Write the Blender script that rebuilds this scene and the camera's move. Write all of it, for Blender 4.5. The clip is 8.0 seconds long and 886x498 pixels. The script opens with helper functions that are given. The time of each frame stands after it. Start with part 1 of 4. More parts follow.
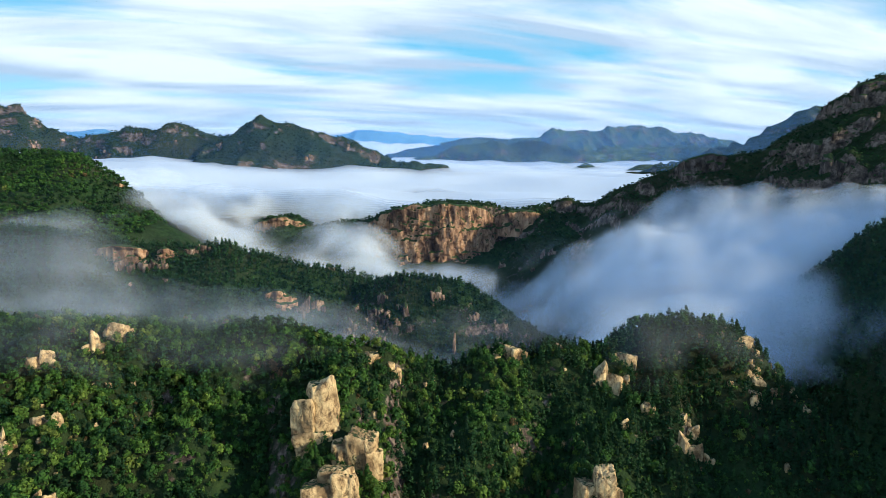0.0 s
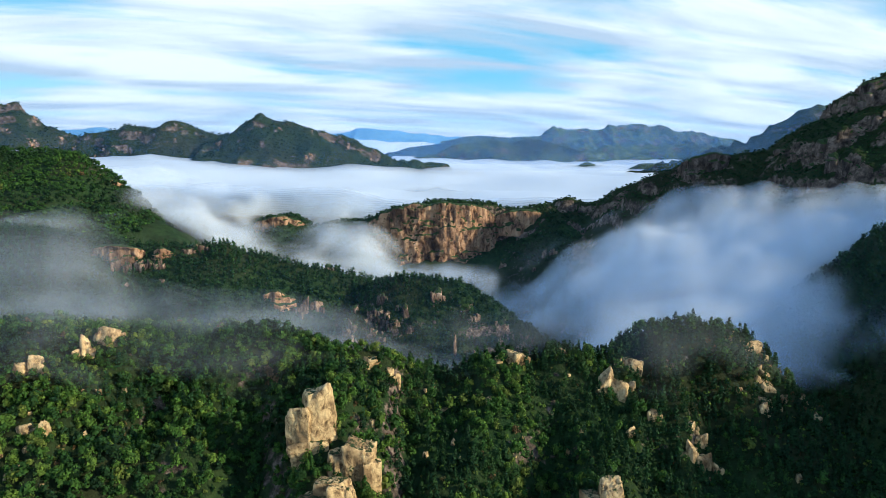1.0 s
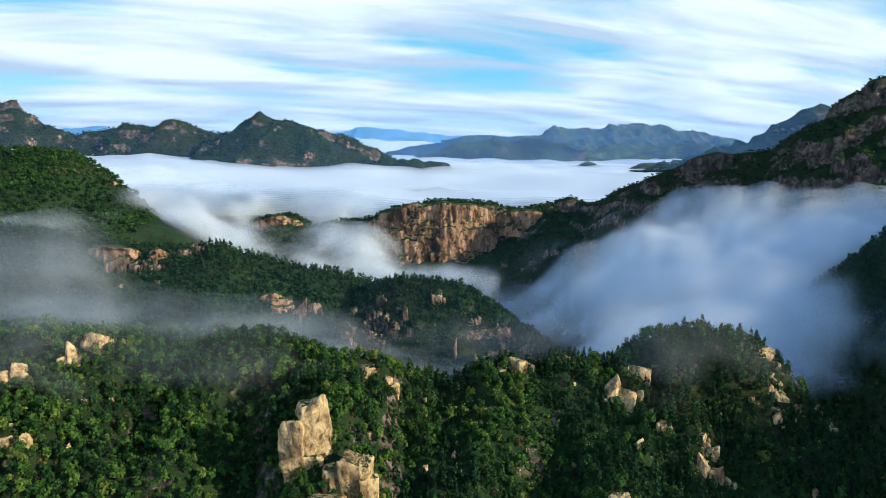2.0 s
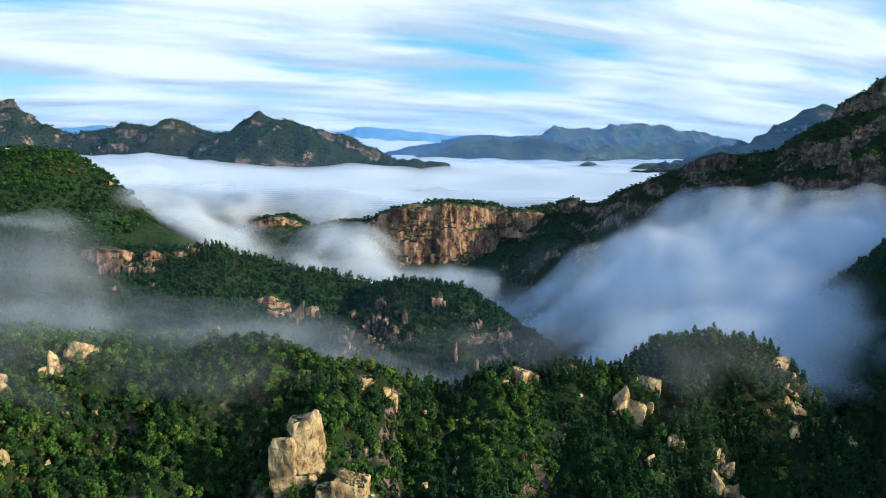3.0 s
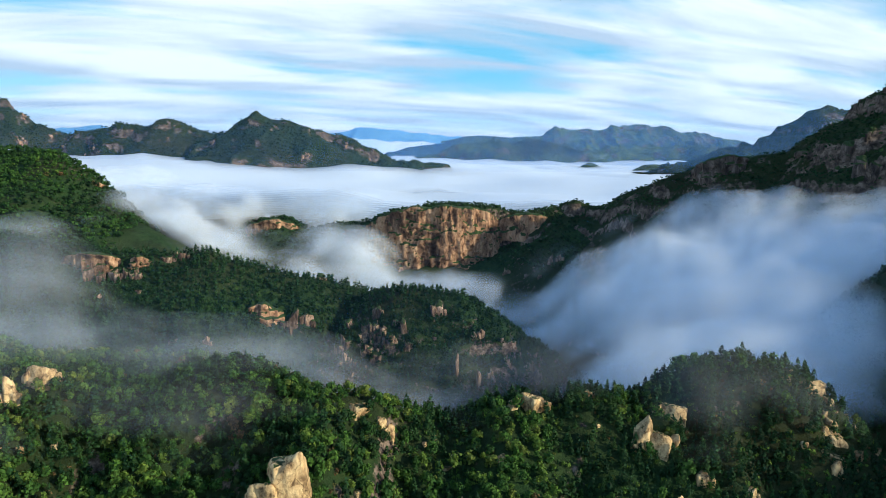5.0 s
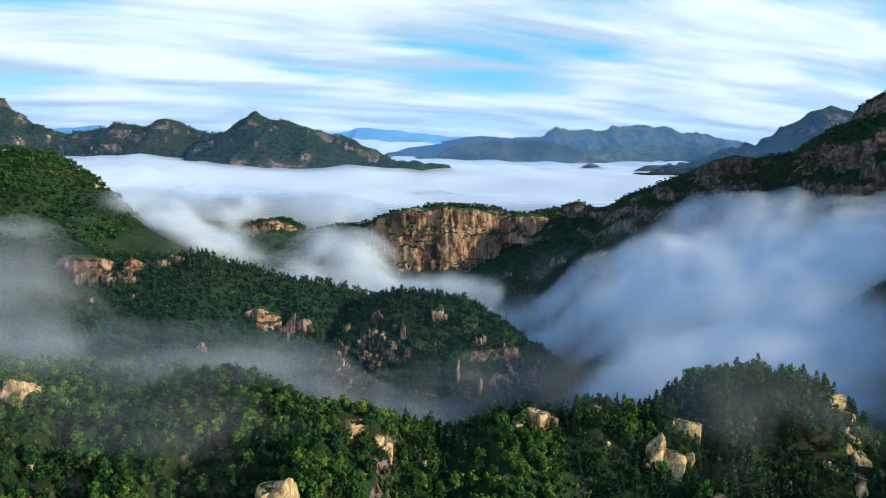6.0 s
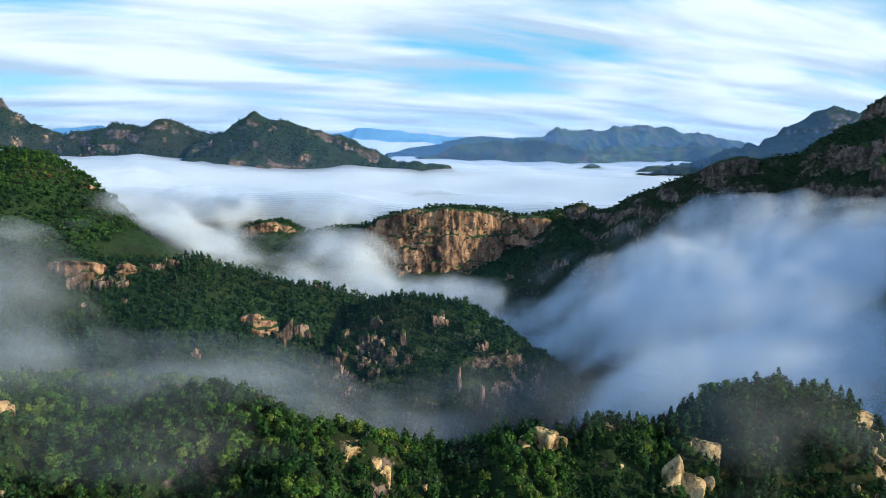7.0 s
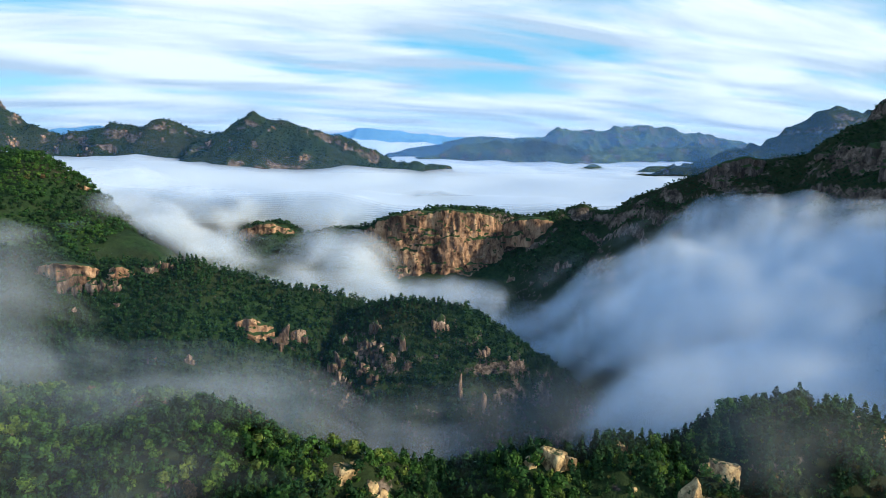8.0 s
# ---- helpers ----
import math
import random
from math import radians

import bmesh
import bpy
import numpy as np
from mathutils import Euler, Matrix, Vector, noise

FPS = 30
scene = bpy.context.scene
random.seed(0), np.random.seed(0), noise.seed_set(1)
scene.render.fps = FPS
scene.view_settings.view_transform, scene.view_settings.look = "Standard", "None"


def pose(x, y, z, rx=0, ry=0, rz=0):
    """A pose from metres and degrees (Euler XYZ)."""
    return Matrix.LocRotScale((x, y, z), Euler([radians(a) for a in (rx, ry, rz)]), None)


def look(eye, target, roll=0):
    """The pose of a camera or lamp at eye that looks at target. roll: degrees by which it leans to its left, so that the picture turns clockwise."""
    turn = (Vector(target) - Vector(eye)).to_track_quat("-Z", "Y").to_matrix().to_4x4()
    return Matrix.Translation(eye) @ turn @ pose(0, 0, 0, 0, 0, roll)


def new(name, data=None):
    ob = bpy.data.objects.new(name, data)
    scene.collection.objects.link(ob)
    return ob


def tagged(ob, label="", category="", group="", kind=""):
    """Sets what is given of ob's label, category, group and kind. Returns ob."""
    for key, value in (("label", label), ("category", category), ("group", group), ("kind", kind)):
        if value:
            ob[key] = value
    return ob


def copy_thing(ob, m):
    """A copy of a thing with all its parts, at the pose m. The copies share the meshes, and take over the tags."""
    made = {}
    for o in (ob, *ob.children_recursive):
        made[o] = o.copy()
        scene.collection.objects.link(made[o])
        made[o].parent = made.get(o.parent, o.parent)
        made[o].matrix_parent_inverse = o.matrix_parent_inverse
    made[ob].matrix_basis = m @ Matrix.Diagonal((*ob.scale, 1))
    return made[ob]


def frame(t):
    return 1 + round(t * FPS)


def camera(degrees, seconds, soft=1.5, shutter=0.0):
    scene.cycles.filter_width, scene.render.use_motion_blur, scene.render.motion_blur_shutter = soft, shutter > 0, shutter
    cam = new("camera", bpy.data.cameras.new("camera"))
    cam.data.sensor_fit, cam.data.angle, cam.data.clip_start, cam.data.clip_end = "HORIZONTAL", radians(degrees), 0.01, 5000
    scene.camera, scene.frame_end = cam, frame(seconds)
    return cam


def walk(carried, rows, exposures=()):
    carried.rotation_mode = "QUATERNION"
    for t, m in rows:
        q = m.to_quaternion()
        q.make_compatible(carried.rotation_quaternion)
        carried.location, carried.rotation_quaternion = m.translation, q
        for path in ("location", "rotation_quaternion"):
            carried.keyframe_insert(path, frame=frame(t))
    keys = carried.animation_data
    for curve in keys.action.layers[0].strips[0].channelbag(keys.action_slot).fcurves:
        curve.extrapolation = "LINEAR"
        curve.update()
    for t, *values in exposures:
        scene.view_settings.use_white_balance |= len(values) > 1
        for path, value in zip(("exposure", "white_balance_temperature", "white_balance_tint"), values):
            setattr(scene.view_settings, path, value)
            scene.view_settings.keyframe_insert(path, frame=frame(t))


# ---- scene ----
# ================= camera and its walk =================
EYE = 300.0
cam = camera(70.0, 8.0, soft=0.6)
PATH = [
    # seconds, x, y, z, pitch, roll, yaw
    (0.0, 0.0, 0.0, 0.0, -9.28, 0.0, 0.0),
    (0.5, -0.06, 3.89, 0.14, -9.35, 0.02, 0.02),
    (1.0, -0.08, 8.43, 0.28, -9.41, 0.05, 0.04),
    (1.5, -0.18, 13.7, 0.42, -9.47, 0.09, 0.05),
    (3.0, -0.58, 31.95, 0.50, -9.51, 0.20, 0.06),
    (3.5, -0.85, 38.6, 0.56, -9.50, 0.24, 0.05),
    (4.0, -1.13, 45.4, 0.68, -9.48, 0.28, 0.04),
    (4.5, -1.37, 52.3, 0.84, -9.46, 0.30, 0.03),
    (6.0, -1.90, 71.6, 1.30, -9.41, 0.35, 0.05),
    (6.5, -2.15, 79.1, 1.62, -9.40, 0.36, 0.08),
    (7.0, -2.35, 86.3, 1.78, -9.40, 0.37, 0.10),
    (7.5, -2.55, 93.3, 1.94, -9.40, 0.38, 0.10),
    (8.0, -2.65, 100.0, 2.12, -9.39, 0.38, 0.12),
]
walk(cam, [(t, pose(x, y, EYE + z) @ pose(0, 0, 0, 0, 0, w) @ pose(0, 0, 0, 90 + p) @ pose(0, 0, 0, 0, 0, r))
           for t, x, y, z, p, r, w in PATH], exposures=[(0.0, 0.38, 5900, 6), (8.0, 0.38, 5900, 6)])

# ================= world, sun, light =================
SUN_DIR = Vector((0.86, -0.34, 0.38)).normalized()
scene.cycles.transparent_max_bounces = 96


def make_world():
    w = bpy.data.worlds.new("sky")
    scene.world = w
    w.use_nodes = True
    nt = w.node_tree
    nt.nodes.clear()
    N, L = nt.nodes.new, nt.links.new
    out = N("ShaderNodeOutputWorld")
    bg = N("ShaderNodeBackground")
    bg.inputs["Strength"].default_value = 0.10
    sky = N("ShaderNodeTexSky")
    sky.sky_type = "NISHITA"
    sky.sun_disc = False
    sky.sun_elevation = math.asin(SUN_DIR.z)
    sky.sun_rotation = math.atan2(SUN_DIR.x, SUN_DIR.y)
    sky.altitude = 800
    # thin streaked cloud deck seen in perspective: direction projected on a plane
    tc = N("ShaderNodeTexCoord")
    sep = N("ShaderNodeSeparateXYZ")
    L(tc.outputs["Generated"], sep.inputs[0])
    zz = N("ShaderNodeMath")
    zz.operation = "MAXIMUM"
    zz.inputs[1].default_value = 0.0
    L(sep.outputs["Z"], zz.inputs[0])
    za = N("ShaderNodeMath")
    za.operation = "ADD"
    za.inputs[1].default_value = 0.16
    L(zz.outputs[0], za.inputs[0])
    px = N("ShaderNodeMath")
    px.operation = "DIVIDE"
    L(sep.outputs["X"], px.inputs[0])
    L(za.outputs[0], px.inputs[1])
    py = N("ShaderNodeMath")
    py.operation = "DIVIDE"
    L(sep.outputs["Y"], py.inputs[0])
    L(za.outputs[0], py.inputs[1])
    com = N("ShaderNodeCombineXYZ")
    L(px.outputs[0], com.inputs[0])
    L(py.outputs[0], com.inputs[1])
    turn = N("ShaderNodeMapping")
    turn.inputs["Rotation"].default_value = (0, 0, radians(-17))
    L(com.outputs[0], turn.inputs[0])
    mp = N("ShaderNodeMapping")
    mp.inputs["Scale"].default_value = (0.36, 1.0, 1)
    mp.inputs["Location"].default_value = (0.3, 0.1, 0)
    L(turn.outputs[0], mp.inputs[0])
    n1 = N("ShaderNodeTexNoise")
    n1.inputs["Scale"].default_value = 2.0
    n1.inputs["Detail"].default_value = 8
    n1.inputs["Roughness"].default_value = 0.55
    n1.inputs["Distortion"].default_value = 0.35
    L(mp.outputs[0], n1.inputs["Vector"])
    r1 = N("ShaderNodeValToRGB")
    r1.color_ramp.elements[0].position = 0.33
    r1.color_ramp.elements[1].position = 0.51
    L(n1.outputs["Fac"], r1.inputs[0])
    n2 = N("ShaderNodeTexNoise")
    n2.inputs["Scale"].default_value = 2.1
    n2.inputs["Detail"].default_value = 5
    n2.inputs["Distortion"].default_value = 0.4
    L(mp.outputs[0], n2.inputs["Vector"])
    r2 = N("ShaderNodeValToRGB")
    r2.color_ramp.elements[0].position = 0.40
    r2.color_ramp.elements[0].color = (4.3, 5.3, 6.5, 1)
    r2.color_ramp.elements[1].position = 0.60
    r2.color_ramp.elements[1].color = (7.7, 8.3, 8.8, 1)
    L(n2.outputs["Fac"], r2.inputs[0])
    mix = N("ShaderNodeMix")
    mix.data_type = "RGBA"
    thin = N("ShaderNodeMapRange")
    thin.inputs["From Min"].default_value = 0.25
    thin.inputs["From Max"].default_value = 0.60
    thin.inputs["To Min"].default_value = 1.0
    thin.inputs["To Max"].default_value = 0.25
    L(sep.outputs["Z"], thin.inputs["Value"])
    cov = N("ShaderNodeMath")
    cov.operation = "MULTIPLY"
    L(r1.outputs[0], cov.inputs[0])
    L(thin.outputs[0], cov.inputs[1])
    L(cov.outputs[0], mix.inputs["Factor"])
    clear = N("ShaderNodeMix")
    clear.data_type = "RGBA"
    clear.inputs["Factor"].default_value = 0.8
    el = N("ShaderNodeValToRGB")
    el.color_ramp.elements[0].position = 0.0
    el.color_ramp.elements[0].color = (6.4, 8.4, 9.4, 1)
    el.color_ramp.elements[1].position = 0.6
    el.color_ramp.elements[1].color = (0.7, 2.3, 5.2, 1)
    e2 = el.color_ramp.elements.new(0.10)
    e2.color = (1.7, 5.4, 7.6, 1)
    L(sep.outputs["Z"], el.inputs[0])
    L(el.outputs[0], clear.inputs["B"])
    L(sky.outputs[0], clear.inputs["A"])
    L(clear.outputs["Result"], mix.inputs["A"])
    L(r2.outputs[0], mix.inputs["B"])
    L(mix.outputs["Result"], bg.inputs["Color"])
    L(bg.outputs[0], out.inputs[0])


make_world()
sun = new("sun", bpy.data.lights.new("sun", "SUN"))
sun.data.energy = 4.8
sun.data.angle = radians(0.6)
sun.data.color = (1.0, 0.84, 0.60)
sun.matrix_world = look(SUN_DIR * 100, (0, 0, 0))


# ================= numeric noise =================
def hash2(ix, iy, seed):
    h = (ix.astype(np.int64) * 374761393 + iy.astype(np.int64) * 668265263 + seed * 1274126177) & 0xFFFFFFFF
    h = ((h ^ (h >> 13)) * 1103515245) & 0xFFFFFFFF
    h = ((h ^ (h >> 16)) * 2246822519) & 0xFFFFFFFF
    return ((h ^ (h >> 15)) & 0xFFFFFF) / float(0xFFFFFF)


def vnoise(x, y, seed=0):
    ix, iy = np.floor(x), np.floor(y)
    fx, fy = x - ix, y - iy
    fx, fy = fx * fx * fx * (fx * (fx * 6 - 15) + 10), fy * fy * fy * (fy * (fy * 6 - 15) + 10)
    a, b = hash2(ix, iy, seed), hash2(ix + 1, iy, seed)
    c, d = hash2(ix, iy + 1, seed), hash2(ix + 1, iy + 1, seed)
    return (a + (b - a) * fx) * (1 - fy) + (c + (d - c) * fx) * fy


def fbm(x, y, size, octaves=5, seed=0, gain=0.5):
    """Noise about 0, in -1..1, with its largest features of that size."""
    s, amp, tot = 0.0, 1.0, 0.0
    for k in range(octaves):
        f = 2.03 ** k / size
        s = s + amp * (2 * vnoise(x * f + 17.3 * k, y * f - 9.1 * k, seed + k) - 1)
        tot += amp
        amp *= gain
    return s / tot


def ridged(x, y, size, octaves=5, seed=0, gain=0.5):
    s, amp, tot = 0.0, 1.0, 0.0
    for k in range(octaves):
        f = 2.03 ** k / size
        s = s + amp * (1 - np.abs(2 * vnoise(x * f + 7.7 * k, y * f + 3.3 * k, seed + k) - 1))
        tot += amp
        amp *= gain
    return 2 * s / tot - 1


def sstep(a, b, v):
    t = np.clip((v - a) / (b - a), 0, 1)
    return t * t * (3 - 2 * t)


# ================= ridges: crest lines of (x, y, height below or above the first eye) =================
def ridge(x, y, crest, near, far, soft=6.0):
    """Height of a ridge at x, y: crest line from left to right, slope of the near and of the far side."""
    best = np.full(np.shape(x), -1e9)
    for (x0, y0, z0), (x1, y1, z1) in zip(crest, crest[1:]):
        dx, dy = x1 - x0, y1 - y0
        q = dx * dx + dy * dy
        t = np.clip(((x - x0) * dx + (y - y0) * dy) / q, 0, 1)
        ex, ey = x - (x0 + t * dx), y - (y0 + t * dy)
        d = np.sqrt(ex * ex + ey * ey)
        side = (dx * ey - dy * ex) / (np.sqrt(q) * (d + 1e-6))
        k = near + (far - near) * sstep(-0.6, 0.6, side)
        best = np.maximum(best, z0 + t * (z1 - z0) - k * (np.sqrt(d * d + soft * soft) - soft))
    return best


def smax(a, b, k=5.0):
    h = np.clip(0.5 + 0.5 * (a - b) / k, 0, 1)
    return b + (a - b) * h + k * h * (1 - h)


def terrace(h, period, amount, shift):
    """Breaks a slope into steep faces and gentler ledges."""
    t = h / period + shift
    f = t - np.floor(t)
    return h + amount * period * (sstep(0.35, 0.72, f) - f)


FLOOR = -250.0


def h_floor(x, y):
    return FLOOR + 14 * fbm(x, y, 260, 4, 3) - 0.012 * np.maximum(y - 600, 0)


CREST_FORE = [(-420, 305, -84), (-250, 290, -83), (-189, 283, -83), (-147, 281, -85), (-128, 282, -90), (-95, 283, -86), (-55, 279, -89), (-42, 279, -92),
              (-27, 279, -106), (-14, 278, -117), (3, 285, -104), (33, 291, -98), (54, 291, -95), (72, 290, -99)]
CREST_KNOLL = [(80, 292, -98), (94, 306, -93), (116, 312, -88), (131, 315, -90), (143, 317, -101), (151, 313, -112), (160, 302, -122), (168, 286, -137),
               (175, 264, -156), (180, 238, -180)]
SPUR_PILLAR = [(-46, 270, -93), (-42, 244, -96), (-41, 226, -103), (-30, 208, -114), (-25, 180, -134)]
SPUR_KNOLL = [(118, 312, -90), (94, 285, -106), (72, 250, -114), (55, 214, -119), (48, 190, -137)]
SPUR_LEFT = [(-150, 280, -84), (-153, 240, -102), (-142, 200, -124), (-132, 180, -138)]
SPUR_MIDDLE = [(20, 290, -101), (17, 260, -112), (10, 225, -127), (8, 190, -146)]
GULLIES = [([(-72, 280), (-80, 255), (-76, 232), (-68, 208), (-60, 180)], 11, 13), ([(-14, 276), (-12, 245), (-8, 215), (-6, 180)], 8, 9),
           ([(58, 287), (52, 262), (40, 235), (32, 200), (30, 175)], 9, 12), ([(-115, 282), (-112, 250), (-104, 215), (-98, 180)], 7, 5),
           ([(106, 300), (112, 262), (104, 222), (98, 190)], 8, 5), ([(142, 316), (146, 280), (140, 235), (135, 195)], 7, 5)]


def gully(x, y, line, width, depth):
    """How far running water has cut the slope below a line."""
    near = np.full(np.shape(x), 1e9)
    for (x0, y0), (x1, y1) in zip(line, line[1:]):
        dx, dy = x1 - x0, y1 - y0
        t = np.clip(((x - x0) * dx + (y - y0) * dy) / (dx * dx + dy * dy), 0, 1)
        near = np.minimum(near, (x - x0 - t * dx) ** 2 + (y - y0 - t * dy) ** 2)
    return depth * np.exp(-near / (width * width)) * sstep(line[0][1] + 4, line[0][1] - 22, y)


def h_fore(x, y):
    wx, wy = x + 7 * fbm(x, y, 45, 3, 11), y + 7 * fbm(x, y, 45, 3, 12)
    sx, sy = x + 3 * fbm(x, y, 30, 3, 13), y + 3 * fbm(x, y, 30, 3, 14)
    shoulder = np.interp(sx, [-420, -152, -131, -96, -67, -45, 0, 72], [385, 368, 364, 340, 303, 288, 294, 302])
    past = sy - shoulder
    h = ridge(sx, sy, CREST_FORE, 0.52, 0.20 + 0.09 * sstep(-90, -150, sx)) - 0.75 * 0.5 * (past + np.sqrt(past * past + 64))
    h = smax(h, ridge(sx, sy, CREST_KNOLL, 0.55, 1.5), 5)
    h = smax(h, ridge(wx, wy, SPUR_PILLAR, 0.95, 0.95, 4), 5)
    h = smax(h, ridge(wx, wy, SPUR_KNOLL, 0.9, 0.9, 8), 5)
    h = smax(h, ridge(wx, wy, SPUR_LEFT, 0.65, 0.65, 6), 6)
    h = smax(h, ridge(wx, wy, SPUR_MIDDLE, 0.6, 0.6, 6), 6)
    east = sx - np.interp(sy, [220, 238, 264, 286, 302, 330], [189, 184, 176, 169, 162, 157])
    h = h - 0.9 * 0.5 * (east + np.sqrt(east * east + 30))
    for line, width, depth in GULLIES:
        h = h - gully(wx, wy, line, width, depth)
    below = sstep(0, 12, -86 - h)
    return (h - 1.5 + (1.5 + 3.5 * below) * fbm(x, y, 38, 4, 21) + (1.5 + 5.0 * below) * (ridged(wx, 0.45 * wy, 40, 3, 23) - 0.25)
            + 2.0 * below * (ridged(wx, 0.5 * wy, 15, 2, 24) - 0.25) + 0.8 * fbm(x, y, 8, 3, 22))


CREST_RIGHT_EDGE = [(310, 512, -215), (324, 518, -160), (333, 521, -110), (342, 523, -80), (368, 526, -64), (450, 535, -22), (620, 560, 55)]


def h_edge(x, y):
    wx, wy = x + 8 * fbm(x, y, 50, 3, 31), y + 8 * fbm(x, y, 50, 3, 32)
    return ridge(wx, wy, CREST_RIGHT_EDGE, 0.78, 1.1, 4) + 5 * fbm(x, y, 40, 5, 33) + 6 * (ridged(wx, 0.5 * wy, 45, 3, 34) - 0.3)


CREST_SPUR = [(-760, 650, -58), (-480, 640, -84), (-324, 634, -98), (-250, 640, -101), (-222, 644, -100), (-196, 648, -112), (-150, 655, -127), (-95, 668, -141), (-40, 680, -158)]


def h_spur(x, y):
    wx, wy = x + 14 * fbm(x, y, 90, 3, 41), y + 14 * fbm(x, y, 90, 3, 42)
    return ridge(wx, wy, CREST_SPUR, 0.74, 0.9, 6) + 6 * fbm(x, y, 80, 5, 43) + 5 * (ridged(wx, 0.4 * wy, 60, 3, 44) - 0.3)


CREST_MID = [(-95, 650, -156), (-62, 632, -138), (-36, 626, -131), (-13, 622, -131), (10, 616, -136), (35, 610, -150), (64, 603, -170), (86, 600, -202), (115, 590, -235)]


def h_mid(x, y):
    wx, wy = x + 10 * fbm(x, y, 60, 3, 51), y + 10 * fbm(x, y, 60, 3, 52)
    h = ridge(wx, wy, CREST_MID, 1.1, 0.8, 12) + 5 * fbm(x, y, 50, 5, 53)
    return terrace(h, 24, 0.6 * sstep(-0.1, 0.3, fbm(x, y, 45, 3, 54)), 2.0 * fbm(x, y, 70, 3, 55))


CREST_HILL = [(-1400, 1050, 16), (-900, 960, -6), (-640, 935, -10), (-530, 925, -16), (-480, 915, -34), (-440, 890, -75), (-380, 850, -118)]


def h_hill(x, y):
    wx, wy = x + 18 * fbm(x, y, 120, 3, 61), y + 18 * fbm(x, y, 120, 3, 62)
    return ridge(wx, wy, CREST_HILL, 0.36, 0.9, 10) + 9 * fbm(x, y, 110, 5, 63) + 9 * (ridged(wx, wy, 75, 4, 64) - 0.3) - 24 * sstep(-500, -440, x)


CREST_CLIFF = [(-330, 1120, -128), (-270, 1085, -118), (-235, 1090, -140), (-120, 1100, -124), (-79, 1078, -106), (-20, 1072, -96), (10, 1070, -95), (60, 1072, -99), (146, 1080, -106), (215, 1085, -95)]


def h_cliff(x, y):
    wx, wy = x + 10 * fbm(x, y, 80, 3, 71), y + 10 * fbm(x, y, 80, 3, 72)
    h = ridge(wx, wy, CREST_CLIFF, 0.75, 0.7, 10)
    front = np.interp(x, [-125, -90, -60, 0, 55, 85], [1078, 1062, 1050, 1044, 1048, 1066])
    h = h - 62 * sstep(front + 4, front - 8, y) * sstep(-190, -100, x) * sstep(175, 70, x)
    return smax(h, ridge(wx, wy, [(-90, 1420, -122), (-20, 1420, -110), (60, 1420, -120)], 0.6, 0.6), 4) + 5 * fbm(x, y, 60, 5, 73)


# points from x 650 on are out of view, added to cast shade
CREST_RIGHT = [(150, 1088, -100), (261, 1062, -88), (321, 1012, -52), (368, 985, -34), (383, 955, -20), (410, 940, -14), (462, 928, -5), (528, 890, 46), (557, 866, 78), (575, 852, 90), (650, 842, 95), (740, 792, 95), (800, 740, 88), (835, 660, 85), (860, 520, 80), (865, 400, 100), (870, 310, 155), (870, 190, 185), (860, 60, 205), (850, -60, 205), (840, -200, 180)]


def h_right(x, y):
    wx, wy = x + 12 * fbm(x, y, 80, 3, 81), y + 12 * fbm(x, y, 80, 3, 82)
    h = ridge(wx, wy, CREST_RIGHT, 0.98, 0.9, 6) + 6 * ridged(x, y, 90, 5, 83) + 6 * (ridged(0.8 * wx + 0.6 * wy, 0.25 * (0.6 * wx - 0.8 * wy), 42, 4, 87) - 0.3) - 3
    return terrace(h, 46, 0.5 * sstep(-0.25, 0.25, fbm(x, y, 60, 3, 84)), 2.2 * fbm(x, y, 110, 3, 85)) + 2 * fbm(x, y, 14, 3, 86)


CREST_LEFT_RANGE = [(-1900, 1850, 130), (-1246, 1780, 108), (-1180, 1780, 104), (-1095, 1780, 57), (-1007, 1780, 28), (-960, 1780, 28), (-872, 1780, 49), (-815, 1780, 41),
                    (-740, 1780, 60), (-640, 1780, 35), (-560, 1780, 48), (-503, 1780, 98), (-465, 1780, 72), (-395, 1780, 58), (-355, 1780, 36),
                    (-324, 1780, 42), (-275, 1790, 28), (-135, 1800, -28), (10, 1810, -56), (90, 1830, -90)]


def h_left_range(x, y):
    wx, wy = x + 16 * fbm(x, y, 130, 3, 91), y + 16 * fbm(x, y, 130, 3, 92)
    h = ridge(wx, wy, CREST_LEFT_RANGE, 0.72, 0.7, 2) + 15 * ridged(x, y, 140, 5, 93) - 8
    return terrace(h, 40, 0.6 * sstep(-0.2, 0.3, fbm(x, y, 120, 3, 94)), 2.0 * fbm(x, y, 160, 3, 95)) + 9 * (ridged(x, 0.6 * y, 44, 4, 96) - 0.3)


CREST_FAR_RIGHT = [(620, 2350, -120), (760, 2300, -80), (930, 2260, -14), (1067, 2240, 36), (1187, 2230, 86), (1306, 2230, 142), (1400, 2230, 138), (1500, 2230, 165), (1800, 2230, 240)]


def h_far_right(x, y):
    wx, wy = x + 20 * fbm(x, y, 160, 3, 101), y + 20 * fbm(x, y, 160, 3, 102)
    h = ridge(wx, wy, CREST_FAR_RIGHT, 0.55, 0.7, 5) + 30 * ridged(x, y, 170, 6, 103) - 14
    return terrace(h, 50, 0.5, 2.0 * fbm(x, y, 160, 3, 105)) + 6 * ridged(x, y, 50, 3, 106)


